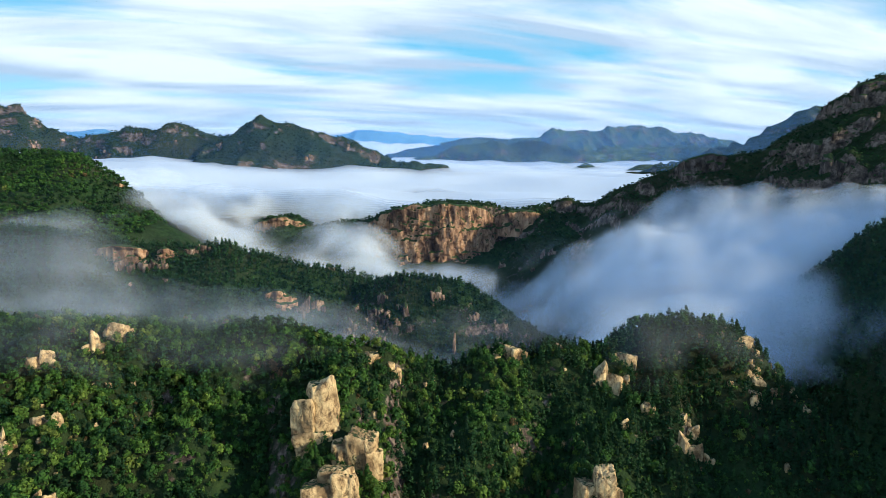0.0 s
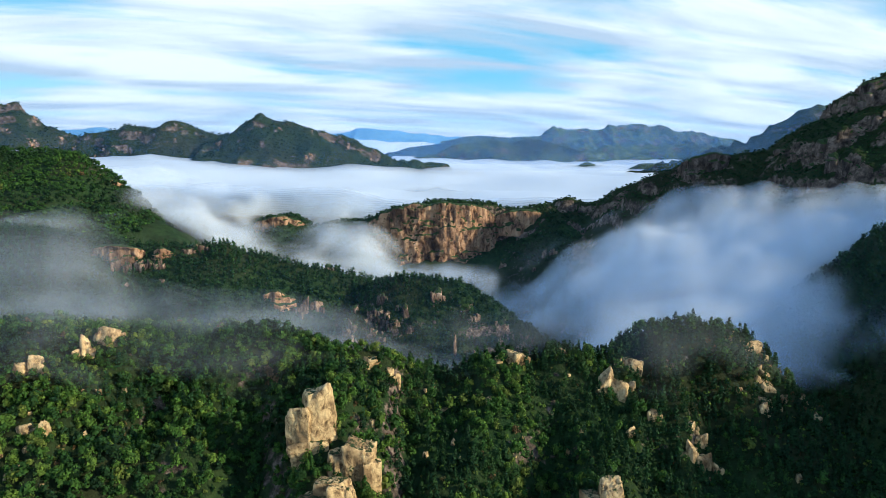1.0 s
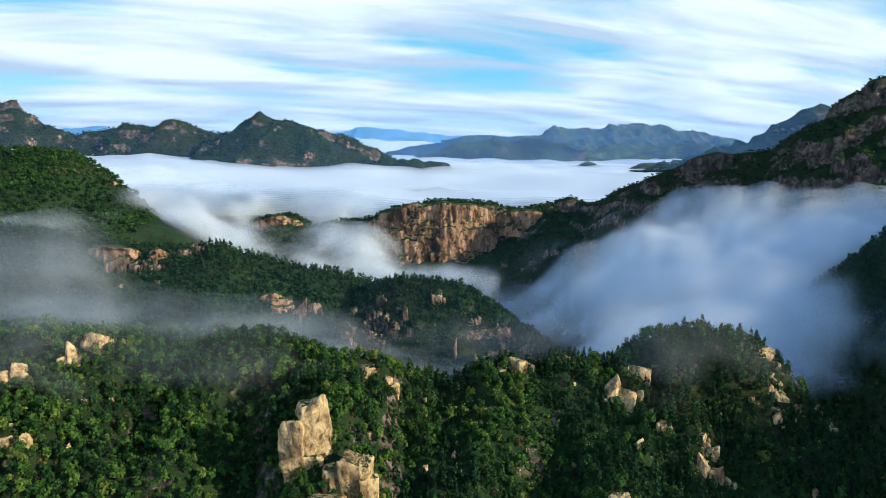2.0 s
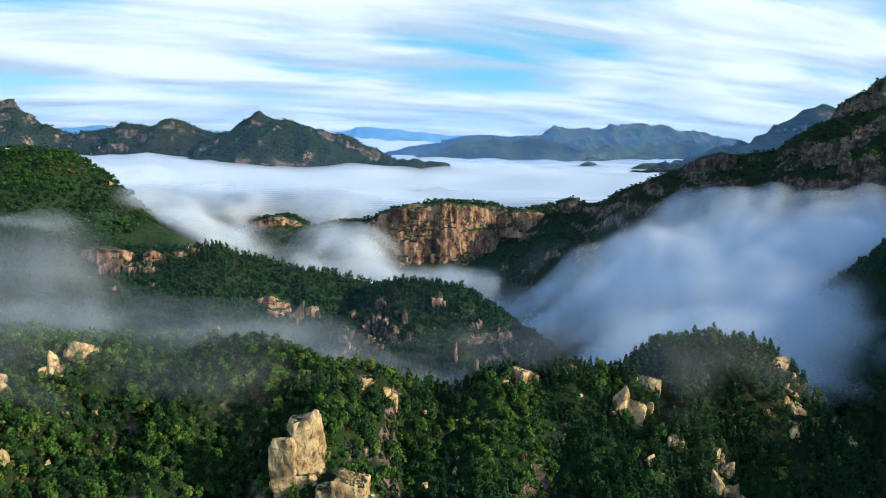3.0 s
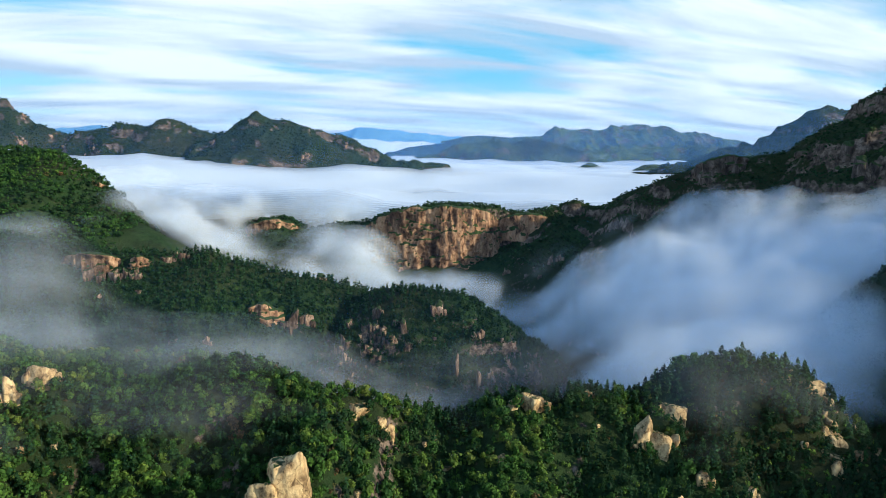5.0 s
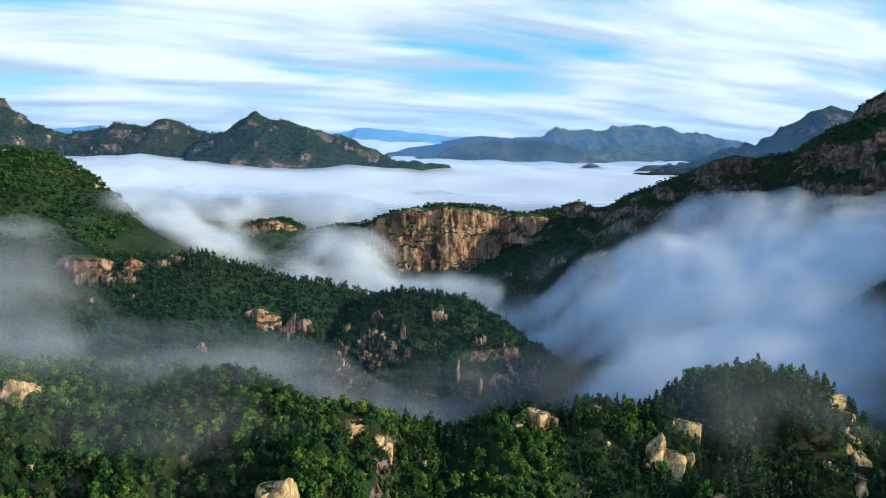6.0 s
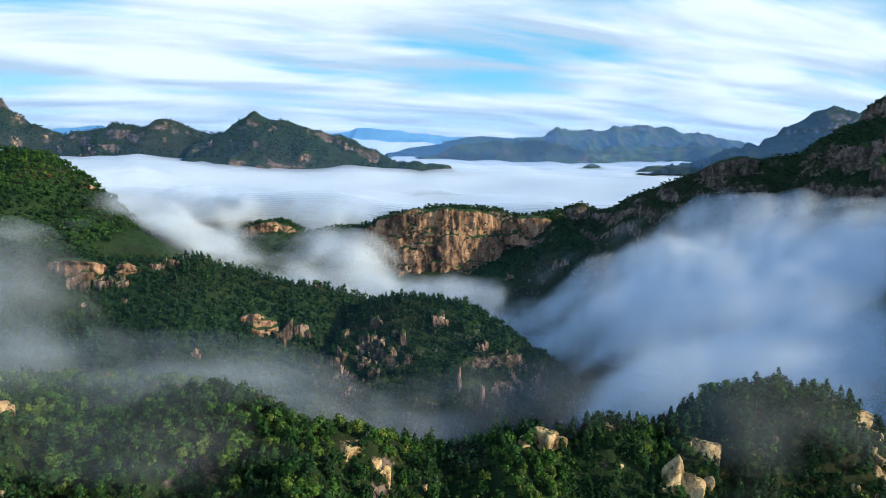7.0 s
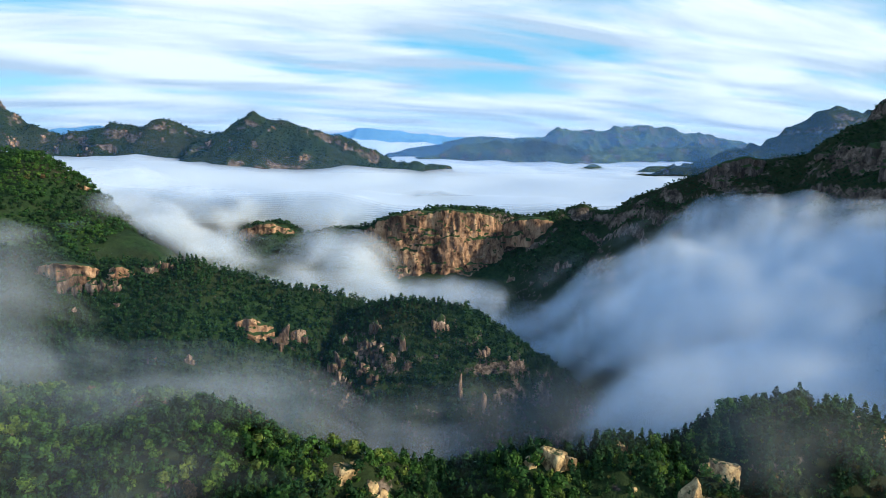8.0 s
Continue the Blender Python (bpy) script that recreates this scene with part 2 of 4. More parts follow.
CREST_FAR_A = [(-300, 3950, -150), (-130, 3900, -60), (60, 3900, -10), (200, 3900, 22), (370, 3900, 55), (470, 3900, 32), (560, 3900, 18), (700, 3900, 8), (900, 3900, -10), (1150, 3850, -20), (1500, 3700, 0)]
CREST_FAR_B = [(380, 4500, 40), (560, 4500, 58), (700, 4500, 82), (950, 4500, 104), (1190, 4500, 112), (1350, 4500, 136), (1510, 4500, 130), (1750, 4500, 98), (1990, 4500, 58), (2300, 4500, 20)]
CREST_FAR_C = [(-300, 4700, -20), (60, 4700, 50), (150, 4700, 66), (350, 4700, 48), (500, 4700, 30)]
CREST_FAR_D = [(-3000, 4850, 60), (-2830, 4850, 118), (-2700, 4850, 108), (-2560, 4850, 122), (-2450, 4850, 90), (-1400, 4850, 50), (-900, 4850, 70), (-740, 4850, 100), (-580, 4850, 122), (-400, 4850, 104), (-150, 4850, 86), (60, 4850, 60), (500, 4850, 30)]
CREST_ISLETS = [(700, 3300, -112), (750, 3300, -84), (800, 3300, -108)]


def range_height(crest, slope, rough, seed, ribs=0.28):
    def h(x, y):
        wx, wy = x + 30 * fbm(x, y, 260, 3, seed), y + 30 * fbm(x, y, 260, 3, seed + 1)
        return ridge(wx, wy, crest, slope, slope, 8) + rough * ridged(x, y, 260, 6, seed + 2) - 0.45 * rough + ribs * rough * (ridged(wx + 0.4 * wy, 0.3 * wy, 150, 4, seed + 5) - 0.3)
    return h


h_far_a = range_height(CREST_FAR_A, 0.5, 40, 111, 0.7)
h_far_b = range_height(CREST_FAR_B, 0.62, 56, 121, 0.8)
h_far_c = range_height(CREST_FAR_C, 0.45, 24, 131)
h_far_d = range_height(CREST_FAR_D, 0.4, 20, 141)
h_islet = range_height(CREST_ISLETS, 0.5, 8, 151)


def height(x, y):
    """The uppermost ground near the walk, for what stands or drifts on it."""
    h = h_floor(x, y)
    for f in (h_fore, h_edge, h_spur, h_mid, h_hill, h_cliff, h_right):
        h = np.maximum(h, f(x, y))
    return h


# ================= materials =================
class Mat:
    def __init__(self, name):
        self.m = bpy.data.materials.new(name)
        self.m.use_nodes = True
        self.t = self.m.node_tree
        self.t.nodes.clear()
        self.out = self.t.nodes.new("ShaderNodeOutputMaterial")

    def n(self, kind, **sets):
        node = self.t.nodes.new("ShaderNode" + kind)
        for k, v in sets.items():
            if k == "operation":
                node.operation = v
            elif k == "data_type":
                node.data_type = v
            elif k == "blend_type":
                node.blend_type = v
            elif k == "attribute_name":
                node.attribute_name = v
            else:
                node.inputs[k.replace("_", " ")].default_value = v
        return node

    def link(self, a, b):
        self.t.links.new(a, b)

    def coords(self):
        return self.n("NewGeometry").outputs["Position"]

    def noise(self, vec, scale, detail=4, rough=0.55, dist=0.0):
        k = self.n("TexNoise", Scale=scale, Detail=detail, Roughness=rough, Distortion=dist)
        self.link(vec, k.inputs["Vector"])
        return k.outputs["Fac"]

    def ramp(self, fac, stops):
        k = self.n("ValToRGB")
        e = k.color_ramp.elements
        while len(e) < len(stops):
            e.new(0.5)
        for el, (p, c) in zip(e, stops):
            el.position = p
            el.color = (*c, 1) if len(c) == 3 else c
        self.link(fac, k.inputs[0])
        return k.outputs[0]

    def mix(self, fac, a, b, blend="MIX"):
        k = self.n("Mix", data_type="RGBA", blend_type=blend)
        for v, s in ((fac, "Factor"), (a, "A"), (b, "B")):
            if isinstance(v, (int, float)):
                k.inputs[s].default_value = v
            elif isinstance(v, tuple):
                k.inputs[s].default_value = (*v, 1)
            else:
                self.link(v, k.inputs[s])
        return k.outputs["Result"]

    def math(self, op, a, b=0.0):
        k = self.n("Math", operation=op)
        for v, i in ((a, 0), (b, 1)):
            if isinstance(v, (int, float)):
                k.inputs[i].default_value = v
            else:
                self.link(v, k.inputs[i])
        return k.outputs[0]

    def bump(self, h, strength, dist):
        k = self.n("Bump", Strength=strength, Distance=dist)
        self.link(h, k.inputs["Height"])
        return k.outputs[0]

    def finish(self, colour, rough=0.85, normal=None, spec=0.25):
        p = self.n("BsdfPrincipled", Roughness=rough)
        p.inputs["Specular IOR Level"].default_value = spec
        if isinstance(colour, tuple):
            p.inputs["Base Color"].default_value = (*colour, 1)
        else:
            self.link(colour, p.inputs["Base Color"])
        if normal:
            self.link(normal, p.inputs["Normal"])
        self.link(p.outputs[0], self.out.inputs[0])
        return self.m


def wooded(name, grain=0.16, rock=0.62, greens=((0.008, 0.021, 0.008), (0.018, 0.042, 0.013), (0.036, 0.064, 0.018))):
    """Brush and tree cover, with bare rock where the ground is steep."""
    m = Mat(name)
    v = m.coords()
    fine, broad = m.noise(v, grain, 9, 0.66), m.noise(v, grain * 0.07, 3)
    green = m.ramp(fine, [(0.32, greens[0]), (0.5, greens[1]), (0.7, greens[2])])
    green = m.mix(m.ramp(broad, [(0.4, (0, 0, 0)), (0.65, (1, 1, 1))]), green, (0.026, 0.032, 0.013), "MIX")
    sep = m.n("SeparateXYZ")
    m.link(m.n("NewGeometry").outputs["Normal"], sep.inputs[0])
    steep = m.math("ADD", sep.outputs["Z"], m.math("MULTIPLY", m.math("SUBTRACT", m.noise(v, grain * 1.1, 8, 0.65), 0.5), 0.95))
    bare = m.ramp(steep, [(rock - 0.06, (1, 1, 1)), (rock + 0.02, (0, 0, 0))])
    stone = m.ramp(m.noise(v, grain * 1.5, 10, 0.72), [(0.37, (0.022, 0.018, 0.016)), (0.5, (0.095, 0.072, 0.056)), (0.62, (0.23, 0.175, 0.135))])
    col = m.mix(bare, green, stone)
    return m.finish(col, 0.9, m.bump(fine, 0.9, 3.0 * 0.16 / grain), 0.1)


def bare_stone(name, tones, size=0.25, ledge=0.0, upright=0.35):
    m = Mat(name)
    v = m.coords()
    mp = m.n("Mapping")
    mp.inputs["Scale"].default_value = (1, 1, upright)
    m.link(v, mp.inputs[0])
    streak = m.noise(mp.outputs[0], size, 7, 0.65, 0.4)
    col = m.ramp(streak, [(0.36, tones[0]), (0.49, tones[1]), (0.64, tones[2])])
    stain = m.ramp(m.noise(mp.outputs[0], size * 0.3, 4), [(0.5, (0, 0, 0)), (0.62, (1, 1, 1))])
    col = m.mix(m.math("MULTIPLY", stain, 0.75), col, tones[0])
    if ledge:
        sep = m.n("SeparateXYZ")
        m.link(m.n("NewGeometry").outputs["Normal"], sep.inputs[0])
        flat = m.math("ADD", sep.outputs["Z"], m.math("MULTIPLY", m.math("SUBTRACT", m.noise(v, size * 1.6, 6, 0.6), 0.5), 0.9))
        col = m.mix(m.ramp(flat, [(ledge - 0.05, (0, 0, 0)), (ledge + 0.05, (1, 1, 1))]), col, (0.030, 0.055, 0.016))
    fine = m.noise(v, size * 5, 6, 0.7)
    bend = m.n("TexNoise", Scale=size * 0.9, Detail=5)
    m.link(v, bend.inputs["Vector"])
    shift = m.n("VectorMath", operation="MULTIPLY")
    m.link(bend.outputs["Color"], shift.inputs[0])
    shift.inputs[1].default_value = (2.2 / size, 2.2 / size, 2.2 / size)
    moved = m.n("VectorMath", operation="ADD")
    m.link(v, moved.inputs[0])
    m.link(shift.outputs[0], moved.inputs[1])
    warp = moved.outputs[0]
    tall = m.n("Mapping")
    tall.inputs["Scale"].default_value = (1, 1, 0.4)
    m.link(warp, tall.inputs[0])
    cell = m.n("TexVoronoi", Scale=size * 0.75)
    cell.feature = "DISTANCE_TO_EDGE"
    m.link(tall.outputs[0], cell.inputs["Vector"])
    split = m.ramp(cell.outputs["Distance"], [(0.0, (1, 1, 1)), (0.035, (0, 0, 0))])
    col = m.mix(m.math("MULTIPLY", m.math("MULTIPLY", split, m.ramp(m.noise(v, size * 0.8, 3), [(0.42, (0, 0, 0)), (0.58, (1, 1, 1))])), 0.55), col, tuple(0.5 * c for c in tones[0]))
    relief = m.math("SUBTRACT", m.math("ADD", m.math("MULTIPLY", streak, 2.0), fine), m.math("MULTIPLY", split, 0.8))
    return m.finish(col, 0.9, m.bump(relief, 1.0, 0.45 / size * 0.25), 0.2)


def mist(name, tint):
    """Thin droplets: lets light through by the sheet's own density."""
    m = Mat(name)
    att = m.n("Attribute", attribute_name="thick")
    d = m.n("BsdfDiffuse", Color=(*tint, 1))
    tr = m.n("BsdfTranslucent", Color=(*tint, 1))
    both = m.n("MixShader", Fac=0.45)
    m.link(d.outputs[0], both.inputs[1])
    m.link(tr.outputs[0], both.inputs[2])
    clear = m.n("BsdfTransparent")
    mx = m.n("MixShader")
    m.link(att.outputs["Fac"], mx.inputs[0])
    m.link(clear.outputs[0], mx.inputs[1])
    m.link(both.outputs[0], mx.inputs[2])
    m.link(mx.outputs[0], m.out.inputs[0])
    return m.m


M_WOOD = wooded("brush_cover")
M_WOOD_SIDE = wooded("side_slope_cover", 0.16, 0.30)
# greens toned down, mainly to deepen the shade on the right mountain
M_WOOD_FAR = wooded("far_brush_cover", 0.06, 0.64, ((0.010, 0.020, 0.008), (0.019, 0.036, 0.012), (0.030, 0.048, 0.015)))
# the lightest green is sunlight painted into the far slopes
M_BLUE = wooded("sun_toned_far_cover", 0.02, 0.72, ((0.02, 0.036, 0.016), (0.06, 0.09, 0.034), (0.19, 0.21, 0.085)))
M_CLIFF = bare_stone("warm_cliff_stone", ((0.055, 0.034, 0.026), (0.32, 0.18, 0.102), (0.50, 0.32, 0.19)), 0.11, 0.45)
M_OUTCROP = bare_stone("outcrop_stone", ((0.045, 0.032, 0.027), (0.22, 0.145, 0.10), (0.42, 0.305, 0.22)), 0.22, 0.6)
M_ROCK = bare_stone("pale_granite", ((0.13, 0.08, 0.04), (0.50, 0.34, 0.165), (0.72, 0.535, 0.275)), 0.40, 0.97, 0.7)
# grey tones lowered so the crags look deeper in shade
M_GREY = bare_stone("shade_toned_crag_stone", ((0.025, 0.021, 0.019), (0.095, 0.074, 0.062), (0.19, 0.15, 0.125)), 0.14, 0.45)
M_MIST = mist("mist", (0.88, 0.94, 1.0))


# pale blue base colour stands in for the haze over the farthest mountains
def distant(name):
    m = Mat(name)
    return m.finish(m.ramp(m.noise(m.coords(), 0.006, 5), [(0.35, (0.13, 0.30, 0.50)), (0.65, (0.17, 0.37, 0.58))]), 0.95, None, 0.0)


M_DISTANT = distant("haze_blue_distance")
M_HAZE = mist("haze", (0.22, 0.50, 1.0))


# ================= mesh helpers =================
def mesh_of(name, verts, faces, material=None, smooth=False):
    """A mesh from arrays: verts n x 3, faces m x 3 or m x 4."""
    verts, faces = np.asarray(verts, np.float32), np.asarray(faces, np.int32)
    me = bpy.data.meshes.new(name)
    k = faces.shape[1]
    me.vertices.add(len(verts))
    me.vertices.foreach_set("co", verts.ravel())
    me.loops.add(faces.size)
    me.loops.foreach_set("vertex_index", faces.ravel())
    me.polygons.add(len(faces))
    me.polygons.foreach_set("loop_start", np.arange(0, faces.size, k, dtype=np.int32))
    if smooth:
        me.polygons.foreach_set("use_smooth", np.ones(len(faces), bool))
    me.update(calc_edges=True)
    if material:
        me.materials.append(material)
    return me


def grid_faces(nx, ny):
    i = np.arange(nx - 1)[None, :] + nx * np.arange(ny - 1)[:, None]
    i = i.ravel()
    return np.stack([i, i + 1, i + nx + 1, i + nx], 1)


def compact(verts, faces):
    used = np.zeros(len(verts), bool)
    used[faces.ravel()] = True
    idx = np.cumsum(used) - 1
    return verts[used], idx[faces], used


def landform(name, heights, bounds, step, material, label, category, kind="", sink=10.0):
    """A hill or mountain as its own sheet of relief, rooted below the valley floor."""
    x0, x1, y0, y1 = bounds
    xs, ys = np.arange(x0, x1 + step, step), np.arange(y0, y1 + step, step)
    X, Y = np.meshgrid(xs, ys)
    Z = heights(X, Y)
    keep = (Z > h_floor(X, Y) - sink).ravel()
    V = np.stack([X.ravel(), Y.ravel(), Z.ravel() + EYE], 1)
    F = grid_faces(len(xs), len(ys))
    F = F[keep[F].any(1)]
    V, F, _ = compact(V, F)
    ob = new(name, mesh_of(name, V, F, material, True))
    return tagged(ob, label, category, kind=kind)


# ================= the ground and the mountains =================
def build_ground():
    ys = [-250.0]
    while ys[-1] < 4950:
        ys.append(ys[-1] + max(8.0, 0.02 * ys[-1]))
    ys = np.array(ys)
    us = np.linspace(-1, 1, 160)
    X = us[None, :] * (0.85 * np.maximum(ys, 0) + 700)[:, None]
    Y = np.repeat(ys[:, None], len(us), 1)
    Z = h_floor(X, Y) + EYE
    V = np.stack([X.ravel(), Y.ravel(), Z.ravel()], 1)
    ob = new("ground", mesh_of("ground", V, grid_faces(len(us), len(ys)), M_WOOD, True))
    tagged(ob, "dark green wooded valley floor under the mist", "ground", kind="structure")


build_ground()
landform("hill", h_fore, (-430, 230, -110, 620), 2.8, M_WOOD, "steep foreground hill covered in green brush with pale rocks", "hill")
landform("hill", h_edge, (180, 640, 240, 660), 3.0, M_WOOD_SIDE, "dark shaded wooded slope beside the misty side valley", "hill")
HILL_SPUR = landform("hill", h_spur, (-800, 60, 400, 900), 3.5, M_WOOD, "long wooded spur with conifers and a pale cliff band", "hill")
landform("hill", h_mid, (-200, 230, 440, 800), 3.0, M_WOOD, "dark wooded knoll with scattered reddish rock outcrops", "hill")
HILL_LEFT = landform("hill", h_hill, (-1400, -250, 500, 1250), 5.0, M_WOOD, "broad green wooded hill above the sea of mist", "hill")
HILL_CLIFF = landform("hill", h_cliff, (-450, 320, 880, 1560), 5.0, M_WOOD, "wooded hill with a tall orange cliff face", "hill")
MOUNTAIN = landform("mountain", h_right, (120, 1100, -260, 1300), 4.4, M_WOOD_FAR, "dark shaded rocky mountain with grey crags and brush", "mountain")
landform("mountain", h_left_range, (-1900, 250, 1480, 2000), 5.5, M_WOOD_FAR, "dark green rocky mountain ridge with a pointed peak", "mountain")
landform("mountain", h_far_right, (450, 1900, 1950, 2500), 9.0, M_WOOD_FAR, "bluish dark mountain ridge rising behind the crags", "mountain")
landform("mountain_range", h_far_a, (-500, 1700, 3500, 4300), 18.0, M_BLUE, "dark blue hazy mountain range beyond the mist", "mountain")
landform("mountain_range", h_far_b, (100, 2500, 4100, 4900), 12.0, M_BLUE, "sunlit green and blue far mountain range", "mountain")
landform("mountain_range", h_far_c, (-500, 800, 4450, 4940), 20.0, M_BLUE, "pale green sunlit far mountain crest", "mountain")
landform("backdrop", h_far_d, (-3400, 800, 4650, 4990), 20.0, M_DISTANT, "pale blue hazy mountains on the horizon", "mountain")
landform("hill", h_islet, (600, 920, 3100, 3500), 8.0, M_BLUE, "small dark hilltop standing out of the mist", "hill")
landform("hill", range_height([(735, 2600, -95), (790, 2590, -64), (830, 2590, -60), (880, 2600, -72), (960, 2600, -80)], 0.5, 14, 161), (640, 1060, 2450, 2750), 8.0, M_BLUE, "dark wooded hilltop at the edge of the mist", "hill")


# ================= rocks =================
def stretch_noise(P, size, seed):
    """Three-way noise on points n x 3."""
    x, y, z = P[:, 0], P[:, 1], P[:, 2]
    return (fbm(x + 0.37 * z, y + 0.61 * z, size, 5, seed) + fbm(y - 0.3 * x, z, size, 5, seed + 9) + fbm(z + 5.1, x, size, 5, seed + 18)) / 1.7


def block_mesh(name, seed, fineness, material, crack=0.10, rough=1.0, tilt=0.16, trim=1.0, grain=1.5):
    """A weathered granite block about 1 across: a rounded many-sided body with split faces."""
    rng = np.random.default_rng(seed)
    bm = bmesh.new()
    bmesh.ops.create_icosphere(bm, subdivisions=fineness, radius=1.0)
    D = np.array([v.co for v in bm.verts])
    F = np.array([[v.index for v in f.verts] for f in bm.faces])
    bm.free()
    D /= np.linalg.norm(D, axis=1)[:, None]
    axes = [(1, 0, 0), (-1, 0, 0), (0, 1, 0), (0, -1, 0), (0, 0, 1), (0, 0, -1)]
    planes = [np.array(a) + rng.normal(0, tilt, 3) for a in axes] + [rng.normal(0, 1, 3) for _ in range(7)]
    total = 0.0
    for k, p in enumerate(planes):
        p = p / np.linalg.norm(p)
        far = 0.5 * rng.uniform(0.82, 1.02) if k < 6 else 0.5 * trim * rng.uniform(0.92, 1.22)
        total = total + np.maximum(D @ p, 1e-3) ** 28 / far ** 28
    P = D * (total ** (-1 / 28))[:, None]
    Q = P * np.array([1, 1, grain]) + seed * 3.1
    joints = np.abs(stretch_noise(Q, 0.34, seed))
    P = P * (1 + (0.04 + 0.07 * min(rough, 1.0)) * stretch_noise(P + seed, 0.45, seed + 40) - crack * sstep(0.09, 0.0, joints) + rough * 0.08 * stretch_noise(Q, 0.17, seed + 70) + 0.035 * stretch_noise(P, 0.06, seed + 90))[:, None]
    return mesh_of(name, P, F, material)


BLOCKS_BIG = [block_mesh("granite_block", 301 + k, 5, M_ROCK, 0.12, 0.35, 0.09, 1.12) for k in range(4)]
BLOCKS = [block_mesh("granite_block", 311 + k, 4, M_ROCK) for k in range(6)]
BLOCKS_WARM = [block_mesh("warm_block", 331 + k, 4, M_OUTCROP, 0.16, 0.8, 0.14, 0.95, 0.35) for k in range(5)]

ROCKS_FORE = [(-148.1, 277, 8.7, 9.2), (-154.5, 269.4, 4.4, 8), (-171.3, 259.9, 5.3, 11), (-155.5, 228.5, 5.1, 6.7), (-146.8, 227.1, 3, 6.3), (-135.5, 199.1, 4.8, 9.2), (-149.5, 215.7, 2.4, 5),
    (-162.4, 218, 2.4, 8), (-32.9, 274.5, 10.1, 3), (-24.1, 272.1, 3.5, 3), (-20.2, 271.7, 2.5, 5.6), (32.8, 288.5, 9.5, 9.5), (55.8, 296.3, 3.5, 2.4)]
ROCKS_KNOLL = [(87.5, 287.3, 9.2, 5.3), (72.2, 275.4, 6.6, 10.2), (78, 274.1, 9.1, 8.6), (88.5, 260.7, 4.3, 6.3), (77.4, 252.1, 3.2, 4.2), (103.3, 256, 3.3, 4.7), (106.9, 252.8, 3.7, 7),
    (100, 244.7, 4.6, 6.7), (105.9, 245, 4.5, 9), (146.1, 303.3, 5.6, 5.1), (151.7, 305.6, 6.2, 3.9), (155.3, 301.8, 4.5, 3.9), (150.7, 291.8, 4.3, 3.7), (148, 282.4, 5.7, 3.7),
    (142.4, 274.3, 6.1, 4), (132.2, 276.5, 3, 3), (139.3, 237.1, 3, 2.1), (0, 270.1, 3, 2), (19, 265.5, 3.9, 2.5), (4, 249.3, 2.1, 1.8), (46.9, 268.3, 2.2, 2.2)]
ROCKS_MID = [(-135.6, 603.1, 12.1, 13.9), (-123.2, 607.5, 10.2, 11.2), (-139.5, 597.9, 6.4, 11), (-222.2, 551.6, 7.4, 4.1), (-193.4, 553.9, 5.9, 7.5), (-121.5, 661.5, 11.3, 4.6), (-59.1, 607, 8.4, 9.3),
    (-43.2, 595.1, 7.3, 6.4), (-57.6, 589.7, 6.3, 7.2), (-35.4, 589.8, 8.1, 11.7), (-87.5, 588.6, 7.2, 11.6), (-67.5, 582.1, 6.2, 11.6), (-58.7, 571.2, 4.4, 9.5), (-31.6, 577.9, 5.3, 8),
    (-5, 602.7, 12.1, 10.1), (10.4, 555.9, 4.2, 17.6), (27.3, 550.3, 4.6, 18.3), (58.5, 584.8, 7.2, 4.1), (39, 560, 4.2, 10.2), (-14.7, 529.6, 5.5, 7.9), (-2, 532.1, 3.1, 9.5),
    (-86.3, 607.3, 9.4, 6.5), (-45.4, 583.3, 5.3, 7.2), (-301.7, 594.7, 4.1, 4.5)]
ROCKS_BAND = [(-337, 624, 4.8, 6.8), (-317, 608, 12.2, 21.5), (-306, 608, 10.3, 22.4), (-296, 612, 11.3, 18.9), (-285, 612, 8.5, 14.2), (-275, 610, 7.5, 16.0), (-268, 599, 6.4, 6.4), (-255, 632, 12.7, 12.7),
    (-245, 637, 11.9, 13.8), (95, 1007, 10.0, 15.0), (158, 987, 11.4, 22.9), (173, 989, 9.8, 19.6), (142, 973, 9.6, 11.3), (125, 922, 16.6, 7.6)]
rock_rng = np.random.default_rng(5)
ROCK_SPOTS = []


